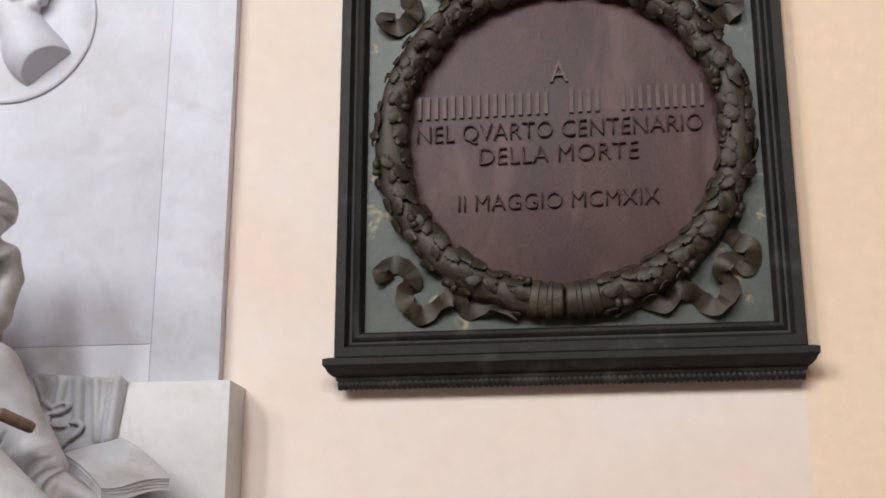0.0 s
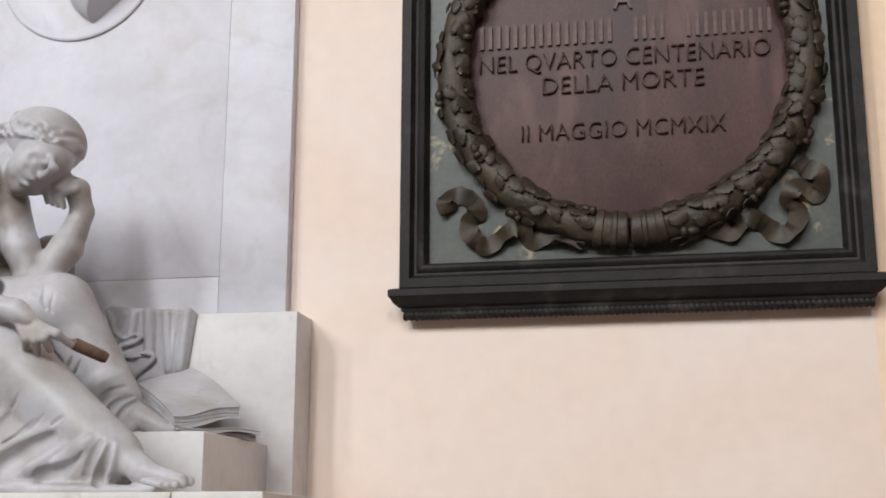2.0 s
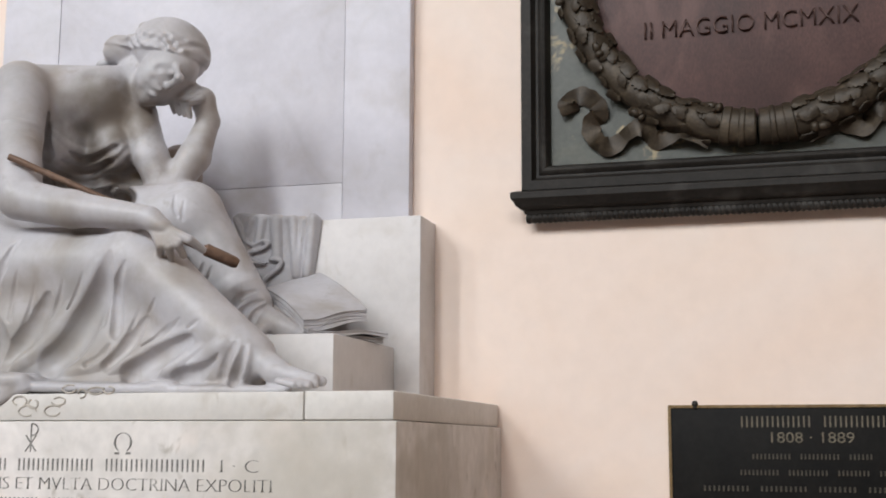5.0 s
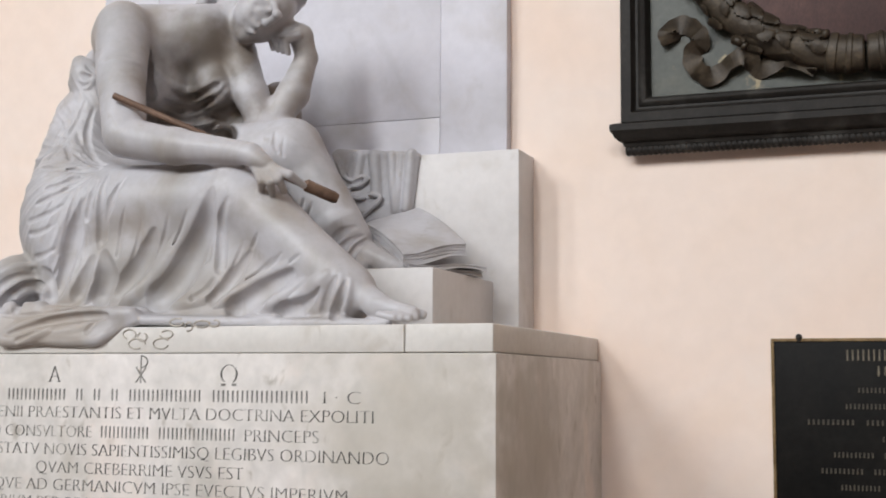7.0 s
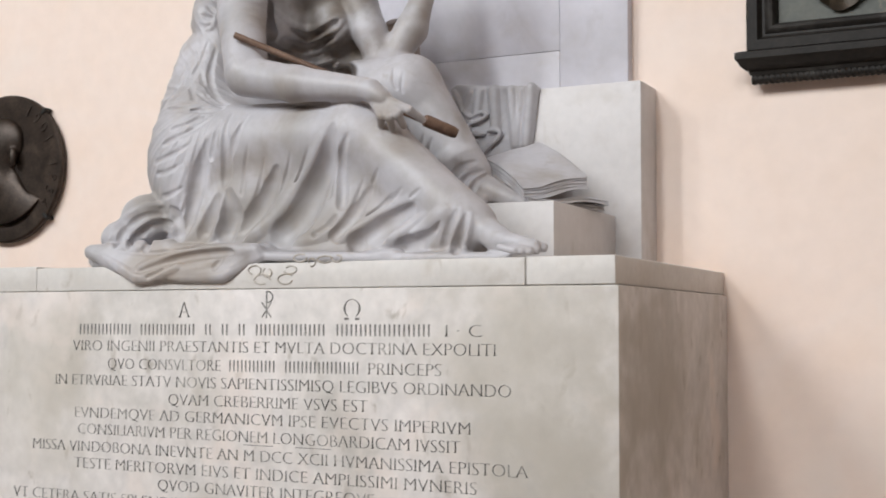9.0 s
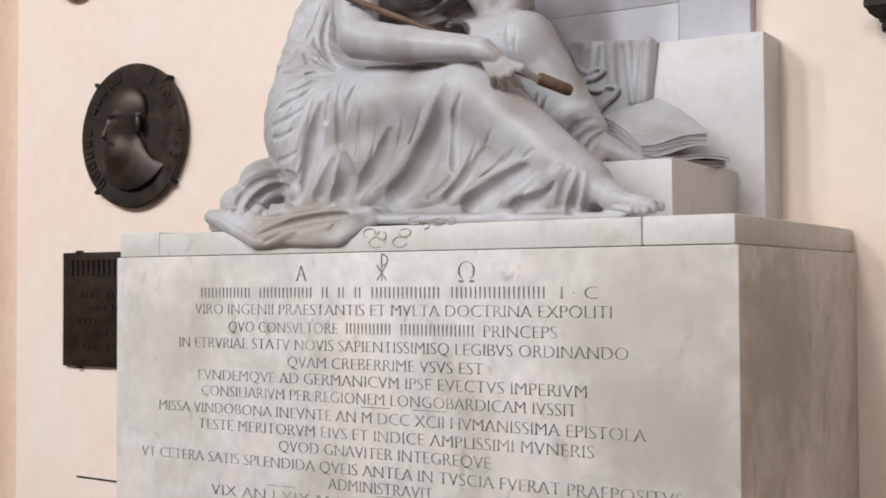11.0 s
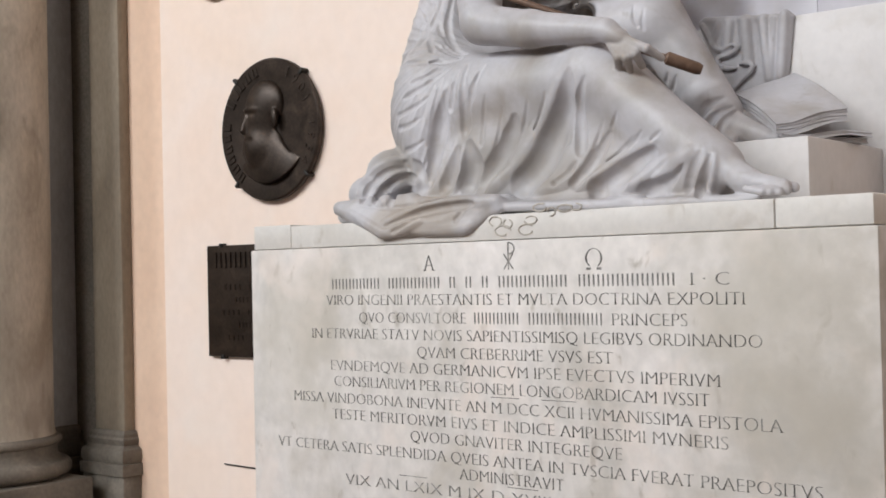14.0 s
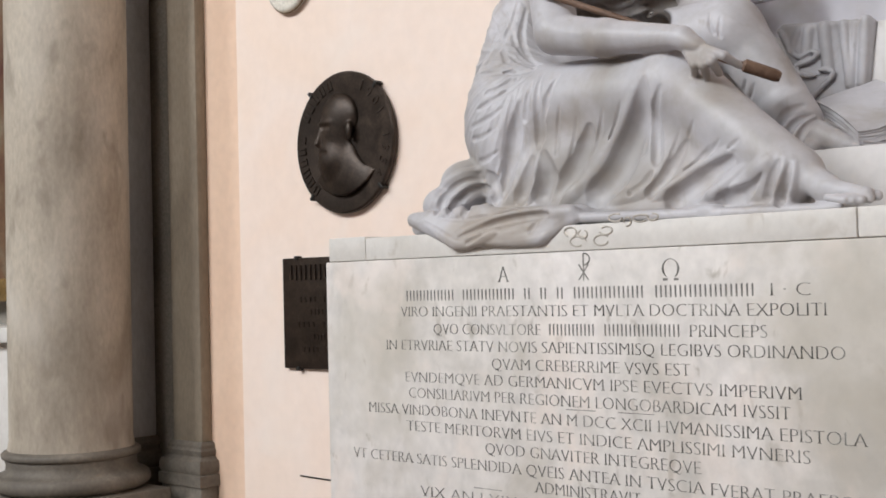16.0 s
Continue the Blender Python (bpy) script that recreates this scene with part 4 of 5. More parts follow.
# wrinkles round the hip
groove([(-1.382, -1.000, 2.330), (-1.495, -1.000, 2.321), (-1.624, -1.000, 2.330)], 0.0062, 0.020)
groove([(-1.381, -1.000, 2.317), (-1.483, -1.000, 2.282), (-1.599, -1.000, 2.253)], 0.0062, 0.020)
groove([(-1.392, -1.000, 2.303), (-1.494, -1.000, 2.255), (-1.633, -1.000, 2.204)], 0.0062, 0.020)
groove([(-1.505, -1.000, 2.209), (-1.574, -1.000, 2.176), (-1.663, -1.000, 2.152)], 0.0062, 0.020)
groove([(-1.486, -1.000, 2.442), (-1.428, -1.000, 2.371), (-1.370, -1.000, 2.330)], 0.0062, 0.020)
groove([(-1.532, -1.000, 2.408), (-1.450, -1.000, 2.354), (-1.375, -1.000, 2.321)], 0.0062, 0.020)
groove([(-1.557, -1.000, 2.505), (-1.520, -1.000, 2.407), (-1.496, -1.000, 2.349)], 0.0062, 0.020)
groove([(-1.499, -1.000, 2.537), (-1.486, -1.000, 2.461), (-1.462, -1.000, 2.402)], 0.0062, 0.020)
groove([(-1.538, -1.000, 2.145), (-1.596, -1.000, 2.120), (-1.648, -1.000, 2.114)], 0.0062, 0.020)
groove([(-1.525, -1.000, 2.070), (-1.583, -1.000, 2.045), (-1.618, -1.000, 2.037)], 0.0062, 0.020)
# bodice
ridge([(-1.419, -0.700, 2.723), (-1.312, -0.700, 2.647), (-1.214, -0.700, 2.631), (-1.107, -0.700, 2.673)], 0.0100, 0.020)
ridge([(-1.355, -0.700, 2.626), (-1.245, -0.700, 2.592), (-1.150, -0.700, 2.620), (-1.099, -0.700, 2.658)], 0.0090, 0.020)
ridge([(-1.386, -0.700, 2.591), (-1.265, -0.700, 2.556), (-1.138, -0.700, 2.584), (-1.088, -0.700, 2.638)], 0.0090, 0.020)
groove([(-1.333, -0.700, 2.634), (-1.224, -0.700, 2.612), (-1.125, -0.700, 2.651)], 0.0100, 0.020)
groove([(-1.365, -0.700, 2.608), (-1.255, -0.700, 2.574), (-1.139, -0.700, 2.605)], 0.0100, 0.020)
groove([(-1.352, -0.700, 2.564), (-1.243, -0.700, 2.528), (-1.137, -0.700, 2.544)], 0.0060, 0.020)
groove([(-1.297, -0.700, 2.532), (-1.199, -0.700, 2.505), (-1.115, -0.700, 2.519)], 0.0060, 0.020)
ridge([(-1.617, -0.700, 2.734), (-1.536, -0.700, 2.748), (-1.454, -0.700, 2.721)], 0.0100, 0.020)
groove([(-1.427, -0.700, 2.799), (-1.437, -0.700, 2.700), (-1.410, -0.700, 2.608)], 0.0184, 0.020)
# sleeve and its knot
ridge([(-1.473, -0.900, 2.674), (-1.404, -0.900, 2.686), (-1.297, -0.900, 2.668)], 0.0060, 0.020)
ridge([(-1.462, -0.900, 2.667), (-1.381, -0.900, 2.639), (-1.300, -0.900, 2.614)], 0.0040, 0.020)
ridge([(-1.465, -0.900, 2.659), (-1.401, -0.900, 2.627), (-1.326, -0.900, 2.589)], 0.0035, 0.020)
ridge([(-1.556, -0.900, 2.700), (-1.511, -0.900, 2.663), (-1.484, -0.900, 2.675)], 0.0060, 0.020)
ridge([(-1.565, -0.900, 2.649), (-1.520, -0.900, 2.636), (-1.489, -0.900, 2.669)], 0.0060, 0.020)
ridge([(-1.541, -0.900, 2.615), (-1.509, -0.900, 2.621), (-1.487, -0.900, 2.663)], 0.0060, 0.020)
groove([(-1.534, -0.900, 2.702), (-1.495, -0.900, 2.669)], 0.0060, 0.020)
groove([(-1.560, -0.900, 2.672), (-1.505, -0.900, 2.649)], 0.0060, 0.020)
# knee and shin
groove([(-0.952, -0.640, 2.483), (-0.958, -0.640, 2.428), (-0.940, -0.640, 2.399)], 0.0040, 0.020)
groove([(-0.916, -0.640, 2.471), (-0.927, -0.640, 2.407), (-0.919, -0.640, 2.388)], 0.0035, 0.020)
groove([(-0.847, -0.620, 2.256), (-0.850, -0.620, 2.201), (-0.834, -0.620, 2.146)], 0.0045, 0.020)
groove([(-0.816, -0.620, 2.245), (-0.830, -0.620, 2.173), (-0.819, -0.620, 2.127)], 0.0045, 0.020)
groove([(-0.637, -0.620, 2.152), (-0.714, -0.620, 2.128), (-0.753, -0.620, 2.075)], 0.0090, 0.020)
groove([(-0.607, -0.620, 2.120), (-0.685, -0.620, 2.096), (-0.723, -0.620, 2.043), (-0.732, -0.620, 2.017)], 0.0090, 0.020)
groove([(-0.597, -0.620, 2.106), (-0.655, -0.620, 2.077), (-0.688, -0.620, 2.007)], 0.0080, 0.020)
ridge([(-0.626, -0.620, 2.089), (-0.655, -0.620, 2.050), (-0.673, -0.620, 2.006)], 0.0040, 0.020)
ridge([(-0.636, -0.620, 2.134), (-0.704, -0.620, 2.110), (-0.738, -0.620, 2.062)], 0.0100, 0.020)
ridge([(-0.597, -0.620, 2.115), (-0.674, -0.620, 2.077), (-0.708, -0.620, 2.016)], 0.0100, 0.020)
# pile and hanging cloth
ridge([(-1.779, -1.080, 1.869), (-1.742, -1.080, 1.943), (-1.652, -1.080, 1.998), (-1.546, -1.080, 2.004)], 0.0085, 0.020)
groove([(-1.533, -1.080, 1.971), (-1.618, -1.080, 1.971), (-1.701, -1.080, 1.930), (-1.735, -1.080, 1.866)], 0.0085, 0.020)
ridge([(-1.524, -1.080, 1.955), (-1.603, -1.080, 1.954), (-1.674, -1.080, 1.916), (-1.702, -1.080, 1.865)], 0.0085, 0.020)
groove([(-1.502, -1.080, 1.918), (-1.524, -1.080, 1.938), (-1.599, -1.080, 1.939), (-1.656, -1.080, 1.908), (-1.682, -1.080, 1.864)], 0.0085, 0.020)
ridge([(-1.516, -1.080, 1.907), (-1.574, -1.080, 1.917), (-1.624, -1.080, 1.896), (-1.641, -1.080, 1.862)], 0.0085, 0.020)
groove([(-1.545, -1.080, 1.900), (-1.593, -1.080, 1.888), (-1.617, -1.080, 1.856)], 0.0085, 0.020)
groove([(-1.544, -1.060, 1.994), (-1.514, -1.060, 1.959), (-1.504, -1.060, 1.893)], 0.0150, 0.020)
groove([(-1.401, -1.180, 1.811), (-1.424, -1.180, 1.800), (-1.485, -1.180, 1.777), (-1.539, -1.180, 1.759)], 0.0058, 0.020)
ridge([(-1.737, -1.180, 1.844), (-1.647, -1.180, 1.801), (-1.559, -1.180, 1.752), (-1.512, -1.180, 1.755), (-1.439, -1.180, 1.787), (-1.394, -1.180, 1.808)], 0.0120, 0.020)
ridge([(-1.462, -1.180, 1.765), (-1.351, -1.180, 1.741), (-1.275, -1.180, 1.746), (-1.200, -1.180, 1.766)], 0.0120, 0.020)
groove([(-1.198, -1.180, 1.843), (-1.238, -1.180, 1.823), (-1.285, -1.180, 1.780)], 0.0058, 0.020)
groove([(-1.715, -1.160, 1.858), (-1.555, -1.160, 1.840), (-1.402, -1.160, 1.847), (-1.256, -1.160, 1.864)], 0.0058, 0.020)
groove([(-1.568, -1.200, 1.773), (-1.449, -1.200, 1.804), (-1.323, -1.200, 1.824), (-1.170, -1.200, 1.832)], 0.0101, 0.020)
ridge([(-1.702, -1.200, 1.832), (-1.628, -1.200, 1.781), (-1.556, -1.200, 1.751), (-1.502, -1.200, 1.750), (-1.445, -1.200, 1.774)], 0.0113, 0.020)
ridge([(-1.450, -1.200, 1.767), (-1.415, -1.200, 1.754), (-1.292, -1.200, 1.746), (-1.204, -1.200, 1.758), (-1.140, -1.200, 1.784), (-1.085, -1.200, 1.813)], 0.0108, 0.020)
ridge([(-1.567, -1.200, 1.789), (-1.448, -1.200, 1.823), (-1.289, -1.200, 1.842), (-1.076, -1.200, 1.842)], 0.0147, 0.020)
ridge([(-1.230, -1.180, 1.830), (-0.985, -1.180, 1.831), (-0.754, -1.180, 1.825)], 0.0110, 0.020)
ridge([(-0.754, -1.180, 1.824), (-0.643, -1.180, 1.818), (-0.536, -1.180, 1.818)], 0.0103, 0.020)
# fine creases
groove([(-1.520, -0.900, 2.581), (-1.570, -0.900, 2.470), (-1.666, -0.900, 2.361)], 0.0075, 0.020)
groove([(-1.486, -0.900, 2.560), (-1.513, -0.900, 2.447), (-1.464, -0.900, 2.350)], 0.0075, 0.020)
groove([(-1.562, -0.900, 2.527), (-1.647, -0.900, 2.417), (-1.734, -0.900, 2.345)], 0.0075, 0.020)
groove([(-1.533, -0.900, 2.392), (-1.486, -0.900, 2.361), (-1.431, -0.900, 2.345)], 0.0075, 0.020)
groove([(-1.620, -0.900, 2.339), (-1.529, -0.900, 2.325), (-1.441, -0.900, 2.334)], 0.0075, 0.020)
SOLID += HOLLOW - SWELL


def wave(u, crisp=0.75):
    """Folds with crisp crests and wide troughs."""
    return 1 - 2 * np.abs(np.sin(u)) ** crisp


# small folds of the skirt: they hang from the thigh and sweep back along the shin
s, X, Y, Z = window((-1.80, -1.25, 1.80), (-0.45, -0.80, 2.33))
sweep = 0.12 + 1.15 * np.clip((X + 1.5) / 0.95, 0, 1) ** 1.4
u = X + sweep * (2.05 - Z) + 0.018 * np.sin(9 * Z + 7 * X) + 0.010 * np.sin(23 * X - 14 * Z)
grow = np.clip((2.32 - Z) / 0.30, 0, 1) ** 0.8 * np.clip((-0.82 - Y) / 0.06, 0, 1) * (0.55 + 0.45 * np.sin(11 * X + 3)) * np.clip((-0.47 - X) / 0.06, 0, 1)
grow = grow * np.clip((2.19 - 0.83 * np.clip(X + 0.93, 0, 1) - Z) / 0.07, 0, 1)
grow = grow * np.clip(1 - (X + 1.45) / 0.35, 0.15, 1)
SOLID[s] -= grow * (0.0010 * wave(31 * u) + 0.0006 * wave(74 * u + 1.3 * np.sin(6 * Z)))
# gathers that fan out from the waist over the hip and up the back
s, X, Y, Z = window((-1.93, -1.20, 1.86), (-1.30, -0.45, 2.72))
turn = np.arctan2(Z - 2.36, X + 1.40)
reach = np.sqrt((Z - 2.36) ** 2 + (X + 1.40) ** 2)
mask = np.clip(reach / 0.08, 0, 1) * np.clip((0.46 - reach) / 0.12, 0, 1) * np.clip((-1.36 - X) / 0.06, 0, 1)
SOLID[s] -= mask * (0.0020 * wave(17 * turn + 4 * reach) + 0.0010 * wave(41 * turn - 9 * reach))
# waves of the hair
s, X, Y, Z = window((-1.32, -0.75, 2.90), (-0.85, -0.35, 3.20))
rise = Z - 2.976 + 0.24 * (X + 1.029)
hair = np.clip(rise / 0.008, 0, 1)
band = hair * np.clip((0.085 - rise) / 0.03, 0, 1) * np.clip((-0.50 - Y) / 0.04, 0, 1) * np.clip((X + 1.20) / 0.03, 0, 1)
SOLID[s] -= 0.006 * hair + band * (0.003 + 0.0050 * np.sin(78 * X + 120 * rise + 2.0 * np.sin(45 * X)) + 0.0020 * np.sin(170 * X - 160 * rise))
# the slab and the step bear the figure
SOLID[:, :, : int((1.725 - LOW[2]) / CELL)] = 1.0


def surface(f):
    """Surface nets: one vertex in each cell that the zero level crosses, one quad across each crossed edge."""
    inside = f < 0
    cross = np.zeros([n - 1 for n in f.shape], np.int8)
    count = np.zeros(cross.shape, np.int8)
    for i in (0, 1):
        for j in (0, 1):
            for k in (0, 1):
                count += inside[i:f.shape[0] - 1 + i, j:f.shape[1] - 1 + j, k:f.shape[2] - 1 + k]
    cells = np.argwhere((count > 0) & (count < 8))
    index = np.full(cross.shape, -1, np.int32)
    index[tuple(cells.T)] = np.arange(len(cells))
    total, hits = np.zeros((len(cells), 3)), np.zeros(len(cells))
    for ax in range(3):
        o = [a for a in range(3) if a != ax]
        for u in (0, 1):
            for v in (0, 1):
                p = cells.copy()
                p[:, o[0]] += u
                p[:, o[1]] += v
                q = p.copy()
                q[:, ax] += 1
                fa, fb = f[tuple(p.T)], f[tuple(q.T)]
                m = (fa < 0) != (fb < 0)
                t = np.where(m, fa / np.where(m, fa - fb, 1), 0)
                w = p.astype(float)
                w[:, ax] += t
                total[m] += w[m]
                hits += m
    verts = total / np.maximum(hits, 1)[:, None]
    quads = []
    for ax in range(3):
        o = [(1, 2), (2, 0), (0, 1)][ax]
        a = [slice(0, -1)] * 3
        b = [slice(0, -1)] * 3
        b[ax] = slice(1, None)
        fa, fb = inside[tuple(a)], inside[tuple(b)]
        e = np.argwhere(fa != fb)
        e = e[(e[:, o[0]] > 0) & (e[:, o[1]] > 0)]
        flip = inside[tuple(e.T)]
        c = []
        for du, dv in ((1, 1), (0, 1), (0, 0), (1, 0)):
            r = e.copy()
            r[:, o[0]] -= du
            r[:, o[1]] -= dv
            c.append(index[tuple(r.T)])
        q = np.stack(c, 1)
        q[~flip] = q[~flip][:, ::-1]
        quads.append(q[(q >= 0).all(1)])
    return verts, np.concatenate(quads)


def carved(name, mat):
    """The mesh of the solid as it stands."""
    verts, quads = surface(SOLID)
    me = bpy.data.meshes.new(name)
    me.from_pydata((verts * CELL + np.array(LOW)).tolist(), [], quads.tolist())
    me.materials.append(mat)
    bm = bmesh.new()
    bm.from_mesh(me)
    bmesh.ops.smooth_vert(bm, verts=bm.verts, factor=0.3, use_axis_x=True, use_axis_y=True, use_axis_z=True)
    bm.to_mesh(me)
    bm.free()
    me.polygons.foreach_set("use_smooth", [True] * len(me.polygons))
    return me


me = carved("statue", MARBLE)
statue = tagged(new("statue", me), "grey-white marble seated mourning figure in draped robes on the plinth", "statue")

# rod in the figure's hands
bm = bmesh.new()
pipe(bm, [(-1.285, -1.075, 2.531), (-1.0, -0.96, 2.40), (-0.83, -0.88, 2.300), (-0.735, -0.820, 2.256)], 0.011, 12)
pipe(bm, [(-0.742, -0.824, 2.260), (-0.736, -0.819, 2.258), (-0.665, -0.764, 2.224), (-0.655, -0.757, 2.219)], 0.018, 14, [0.012, 0.020, 0.019, 0.014])
rod = tagged(part("rod", bm, ROD), "brown metal torch held across the statue's lap", "rod")

# books on the step
books = thing("book_stack", "worn marble book lying open-edged over flat volumes", "book", (-0.45, -0.45, 1.994))


def leaves(name, corners, thick, wave, bulge, label=""):
    """A block of stone pages: an upper face over four corners, a thickness, and edges that ripple."""
    a, b, c, d = (Vector(p) for p in corners)
    m, rows = 16, max(2, int(thick / 0.007))
    rim = [(i / m, 0.0) for i in range(m)] + [(1.0, i / m) for i in range(m)] + [(1 - i / m, 1.0) for i in range(m)] + [(0.0, 1 - i / m) for i in range(m)]

    def at(u, v, drop):
        p = (a * (1 - u) + b * u) * (1 - v) + (d * (1 - u) + c * u) * v
        p.z += bulge * 4 * v * (1 - v) + wave * math.sin(7 * u + 3 * v) * (0.4 + v) - drop
        return p

    bm = bmesh.new()
    rings = [[at(0.5 + (u - 0.5) * f, 0.5 + (v - 0.5) * f, 0.0) for u, v in rim] for f in (0.02, 0.35, 0.7, 0.9, 0.97)]
    for k in range(2 * rows + 1):
        lip = 1.0 if k in (0, 2 * rows) else (0.985 if k % 2 else 0.965)
        rings.append([at(0.5 + (u - 0.5) * lip, 0.5 + (v - 0.5) * lip, thick * (k + 0.3) / (2 * rows) + 0.002 * math.sin(9 * u + k)) for u, v in rim])
    loft(bm, rings)
    return part(name, bm, MARBLE, books, label, smooth=35)


leaves("upper_book", ((-0.722, -0.40, 2.190), (-0.593, -0.23, 2.262), (-0.333, -0.44, 2.104), (-0.496, -0.60, 2.056)), 0.040, 0.003, 0.010)
leaves("open_page", ((-0.700, -0.36, 2.038), (-0.420, -0.22, 2.040), (-0.272, -0.41, 2.026), (-0.470, -0.62, 2.024)), 0.014, 0.004, 0.0)
leaves("flat_volume", ((-0.690, -0.34, 2.018), (-0.440, -0.22, 2.020), (-0.290, -0.40, 2.010), (-0.490, -0.60, 2.010)), 0.016, 0.002, 0.0)

# ---- the large framed memorial tablet ----
tablet = thing("memorial_tablet", "black framed porphyry tablet ringed by a bronze oak wreath", "plaque", (0.912, -0.04, 2.45))
WX, WZ, WR = 0.92, 3.355, 0.625
X0, X1, Z0, Z1 = 0.105, 1.725, 2.545, 4.17


def rect(bm, steps, x0, x1, z0, z1):
    """Mitred frame from (inset, y) steps."""
    loft(bm, [[(x0 + d, y, z0 + d), (x1 - d, y, z0 + d), (x1 - d, y, z1 - d), (x0 + d, y, z1 - d)] for d, y in steps], cap=False)


bm = bmesh.new()
rect(bm, [(0.0, -0.001), (0.0, -0.078), (0.004, -0.082), (0.036, -0.082), (0.042, -0.070), (0.050, -0.060), (0.058, -0.058), (0.064, -0.064), (0.074, -0.068),
          (0.084, -0.064), (0.092, -0.050), (0.098, -0.032), (0.098, -0.001)], X0, X1, Z0, Z1)
part("frame", bm, FRAME, tablet, "black moulded stone frame", smooth=30)
stone("field", tablet, VERDE, X0 + 0.097, X1 - 0.097, -0.026, -0.001, Z0 + 0.097, Z1 - 0.097, 0)
bm = bmesh.new()
disc = [[(WX + r * math.cos(2 * math.pi * i / 72), y, WZ + r * math.sin(2 * math.pi * i / 72)) for i in range(72)] for r, y in ((0.58, -0.005), (0.58, -0.034), (0.57, -0.036))]
loft(bm, disc)
part("disc", bm, PORPHYRY, tablet, "dark red porphyry disc", smooth=30)
bm = bmesh.new()
sill = [(-0.002, 2.545), (-0.088, 2.545), (-0.106, 2.538), (-0.106, 2.516), (-0.096, 2.506), (-0.090, 2.494), (-0.074, 2.482), (-0.064, 2.478), (-0.060, 2.466), (-0.002, 2.466)]
loft(bm, [[(x, y * (1.0 if abs(s) > 0.5 else 1.0), z) for y, z in sill] for x, s in ((0.0, 1), (1.0, 1))])
for v in bm.verts:
    o = -v.co.y
    v.co.x = (X0 + 0.06 - o * 0.9 if v.co.x < 0.5 else X1 - 0.06 + o * 0.9)
part("sill", bm, FRAME, tablet, "projecting black stone sill", smooth=30)
bm = bmesh.new()
n = 1300
rings = []
for i in range(n + 1):
    x = X0 + 0.012 + (X1 - X0 - 0.024) * i / n
    ph = x * 165
    rings.append([(x, -0.046 + (0.017 + 0.0022 * math.cos(2 * (a - ph))) * math.cos(a), 2.453 + (0.017 + 0.0022 * math.cos(2 * (a - ph))) * math.sin(a)) for a in [2 * math.pi * k / 12 for k in range(12)]])
loft(bm, rings)
part("rope_moulding", bm, FRAME, tablet, smooth=60)

# wreath: core, oak leaves, acorns
bm = bmesh.new()
rings = []
for i in range(121):
    a = radians(-90 + 0.8 + (360 - 1.6) * i / 120)
    c = Vector((WX + WR * math.cos(a), -0.058, WZ + WR * math.sin(a)))
    u = Vector((math.cos(a), 0, math.sin(a)))
    rings.append([c + 0.058 * math.cos(b) * u + Vector((0, -0.045 * math.sin(b), 0)) for b in [2 * math.pi * k / 14 for k in range(14)]])
loft(bm, rings)
for v in bm.verts:
    v.co += 0.009 * noise.noise_vector(v.co * 38)
wreath = part("wreath", bm, BRONZE, tablet, "brown bronze wreath of oak leaves and acorns", smooth=60)
bm = bmesh.new()
half = [(0.0, 0.008), (0.010, 0.020), (0.018, 0.017), (0.027, 0.031), (0.036, 0.025), (0.046, 0.039), (0.056, 0.029), (0.066, 0.036), (0.075, 0.023), (0.083, 0.024), (0.092, 0.0)]
up = [bm.verts.new((s, w, 0.004 * math.sin(s * 40) + 0.004 * math.sin(s * 330) - 0.30 * w)) for s, w in half]
mid = [bm.verts.new((s, 0, 0.004 * math.sin(s * 40) + 0.004)) for s, w in half]
dn = [bm.verts.new((s, -w, 0.004 * math.sin(s * 40) + 0.004 * math.sin(s * 330) - 0.30 * w)) for s, w in half]
for i in range(len(half) - 1):
    for r0, r1 in ((up, mid), (mid, dn)):
        vs = []
        for v in (r0[i], r0[i + 1], r1[i + 1], r1[i]):
            if v not in vs:
                vs.append(v)
        bm.faces.new(vs)
ext = bmesh.ops.extrude_face_region(bm, geom=list(bm.faces))
for v in ext["geom"]:
    if isinstance(v, bmesh.types.BMVert):
        v.co.z -= 0.006
leaf_mesh = finish(bm, "leaf", BRONZE, 50)
bm = bmesh.new()
for s0, s1, r in ((0.0, 0.016, 0.0125), (0.014, 0.040, 0.0105)):
    loft(bm, [[(s0 + (s1 - s0) * (0.5 - 0.5 * math.cos(math.pi * t)), r * math.sin(max(0.05, math.pi * (0.12 + 0.8 * t))) * math.cos(b), r * math.sin(max(0.05, math.pi * (0.12 + 0.8 * t))) * math.sin(b))
                for b in [2 * math.pi * k / 8 for k in range(8)]] for t in (0, 0.25, 0.5, 0.75, 1.0)])
acorn_mesh = finish(bm, "acorn", BRONZE, 60)


def on_wreath(name, me, a, b, tilt, size):
    """A leaf or acorn on the ring at angle a, b round its section, pointing along the ring."""
    s = 1 if math.cos(a) > 0 else -1
    rad = Vector((math.cos(a), 0, math.sin(a)))
    tan = Vector((-math.sin(a), 0, math.cos(a))) * s
    nor = (math.cos(b) * rad + math.sin(b) * Vector((0, -1, 0))).normalized()
    side = nor.cross(tan)
    ahead = (math.cos(tilt) * tan + math.sin(tilt) * side).normalized()
    side = nor.cross(ahead)
    at = Vector((WX + WR * math.cos(a), -0.058, WZ + WR * math.sin(a))) + 0.068 * math.cos(b) * rad + Vector((0, -0.057 * math.sin(b), 0))
    ob = new(name, me)
    ob.parent = wreath
    m = Matrix((ahead, side, nor)).transposed().to_4x4()
    ob.matrix_basis = Matrix.Translation(at - wreath.location - tablet.location) @ m @ Matrix.Diagonal((size, size, size, 1))


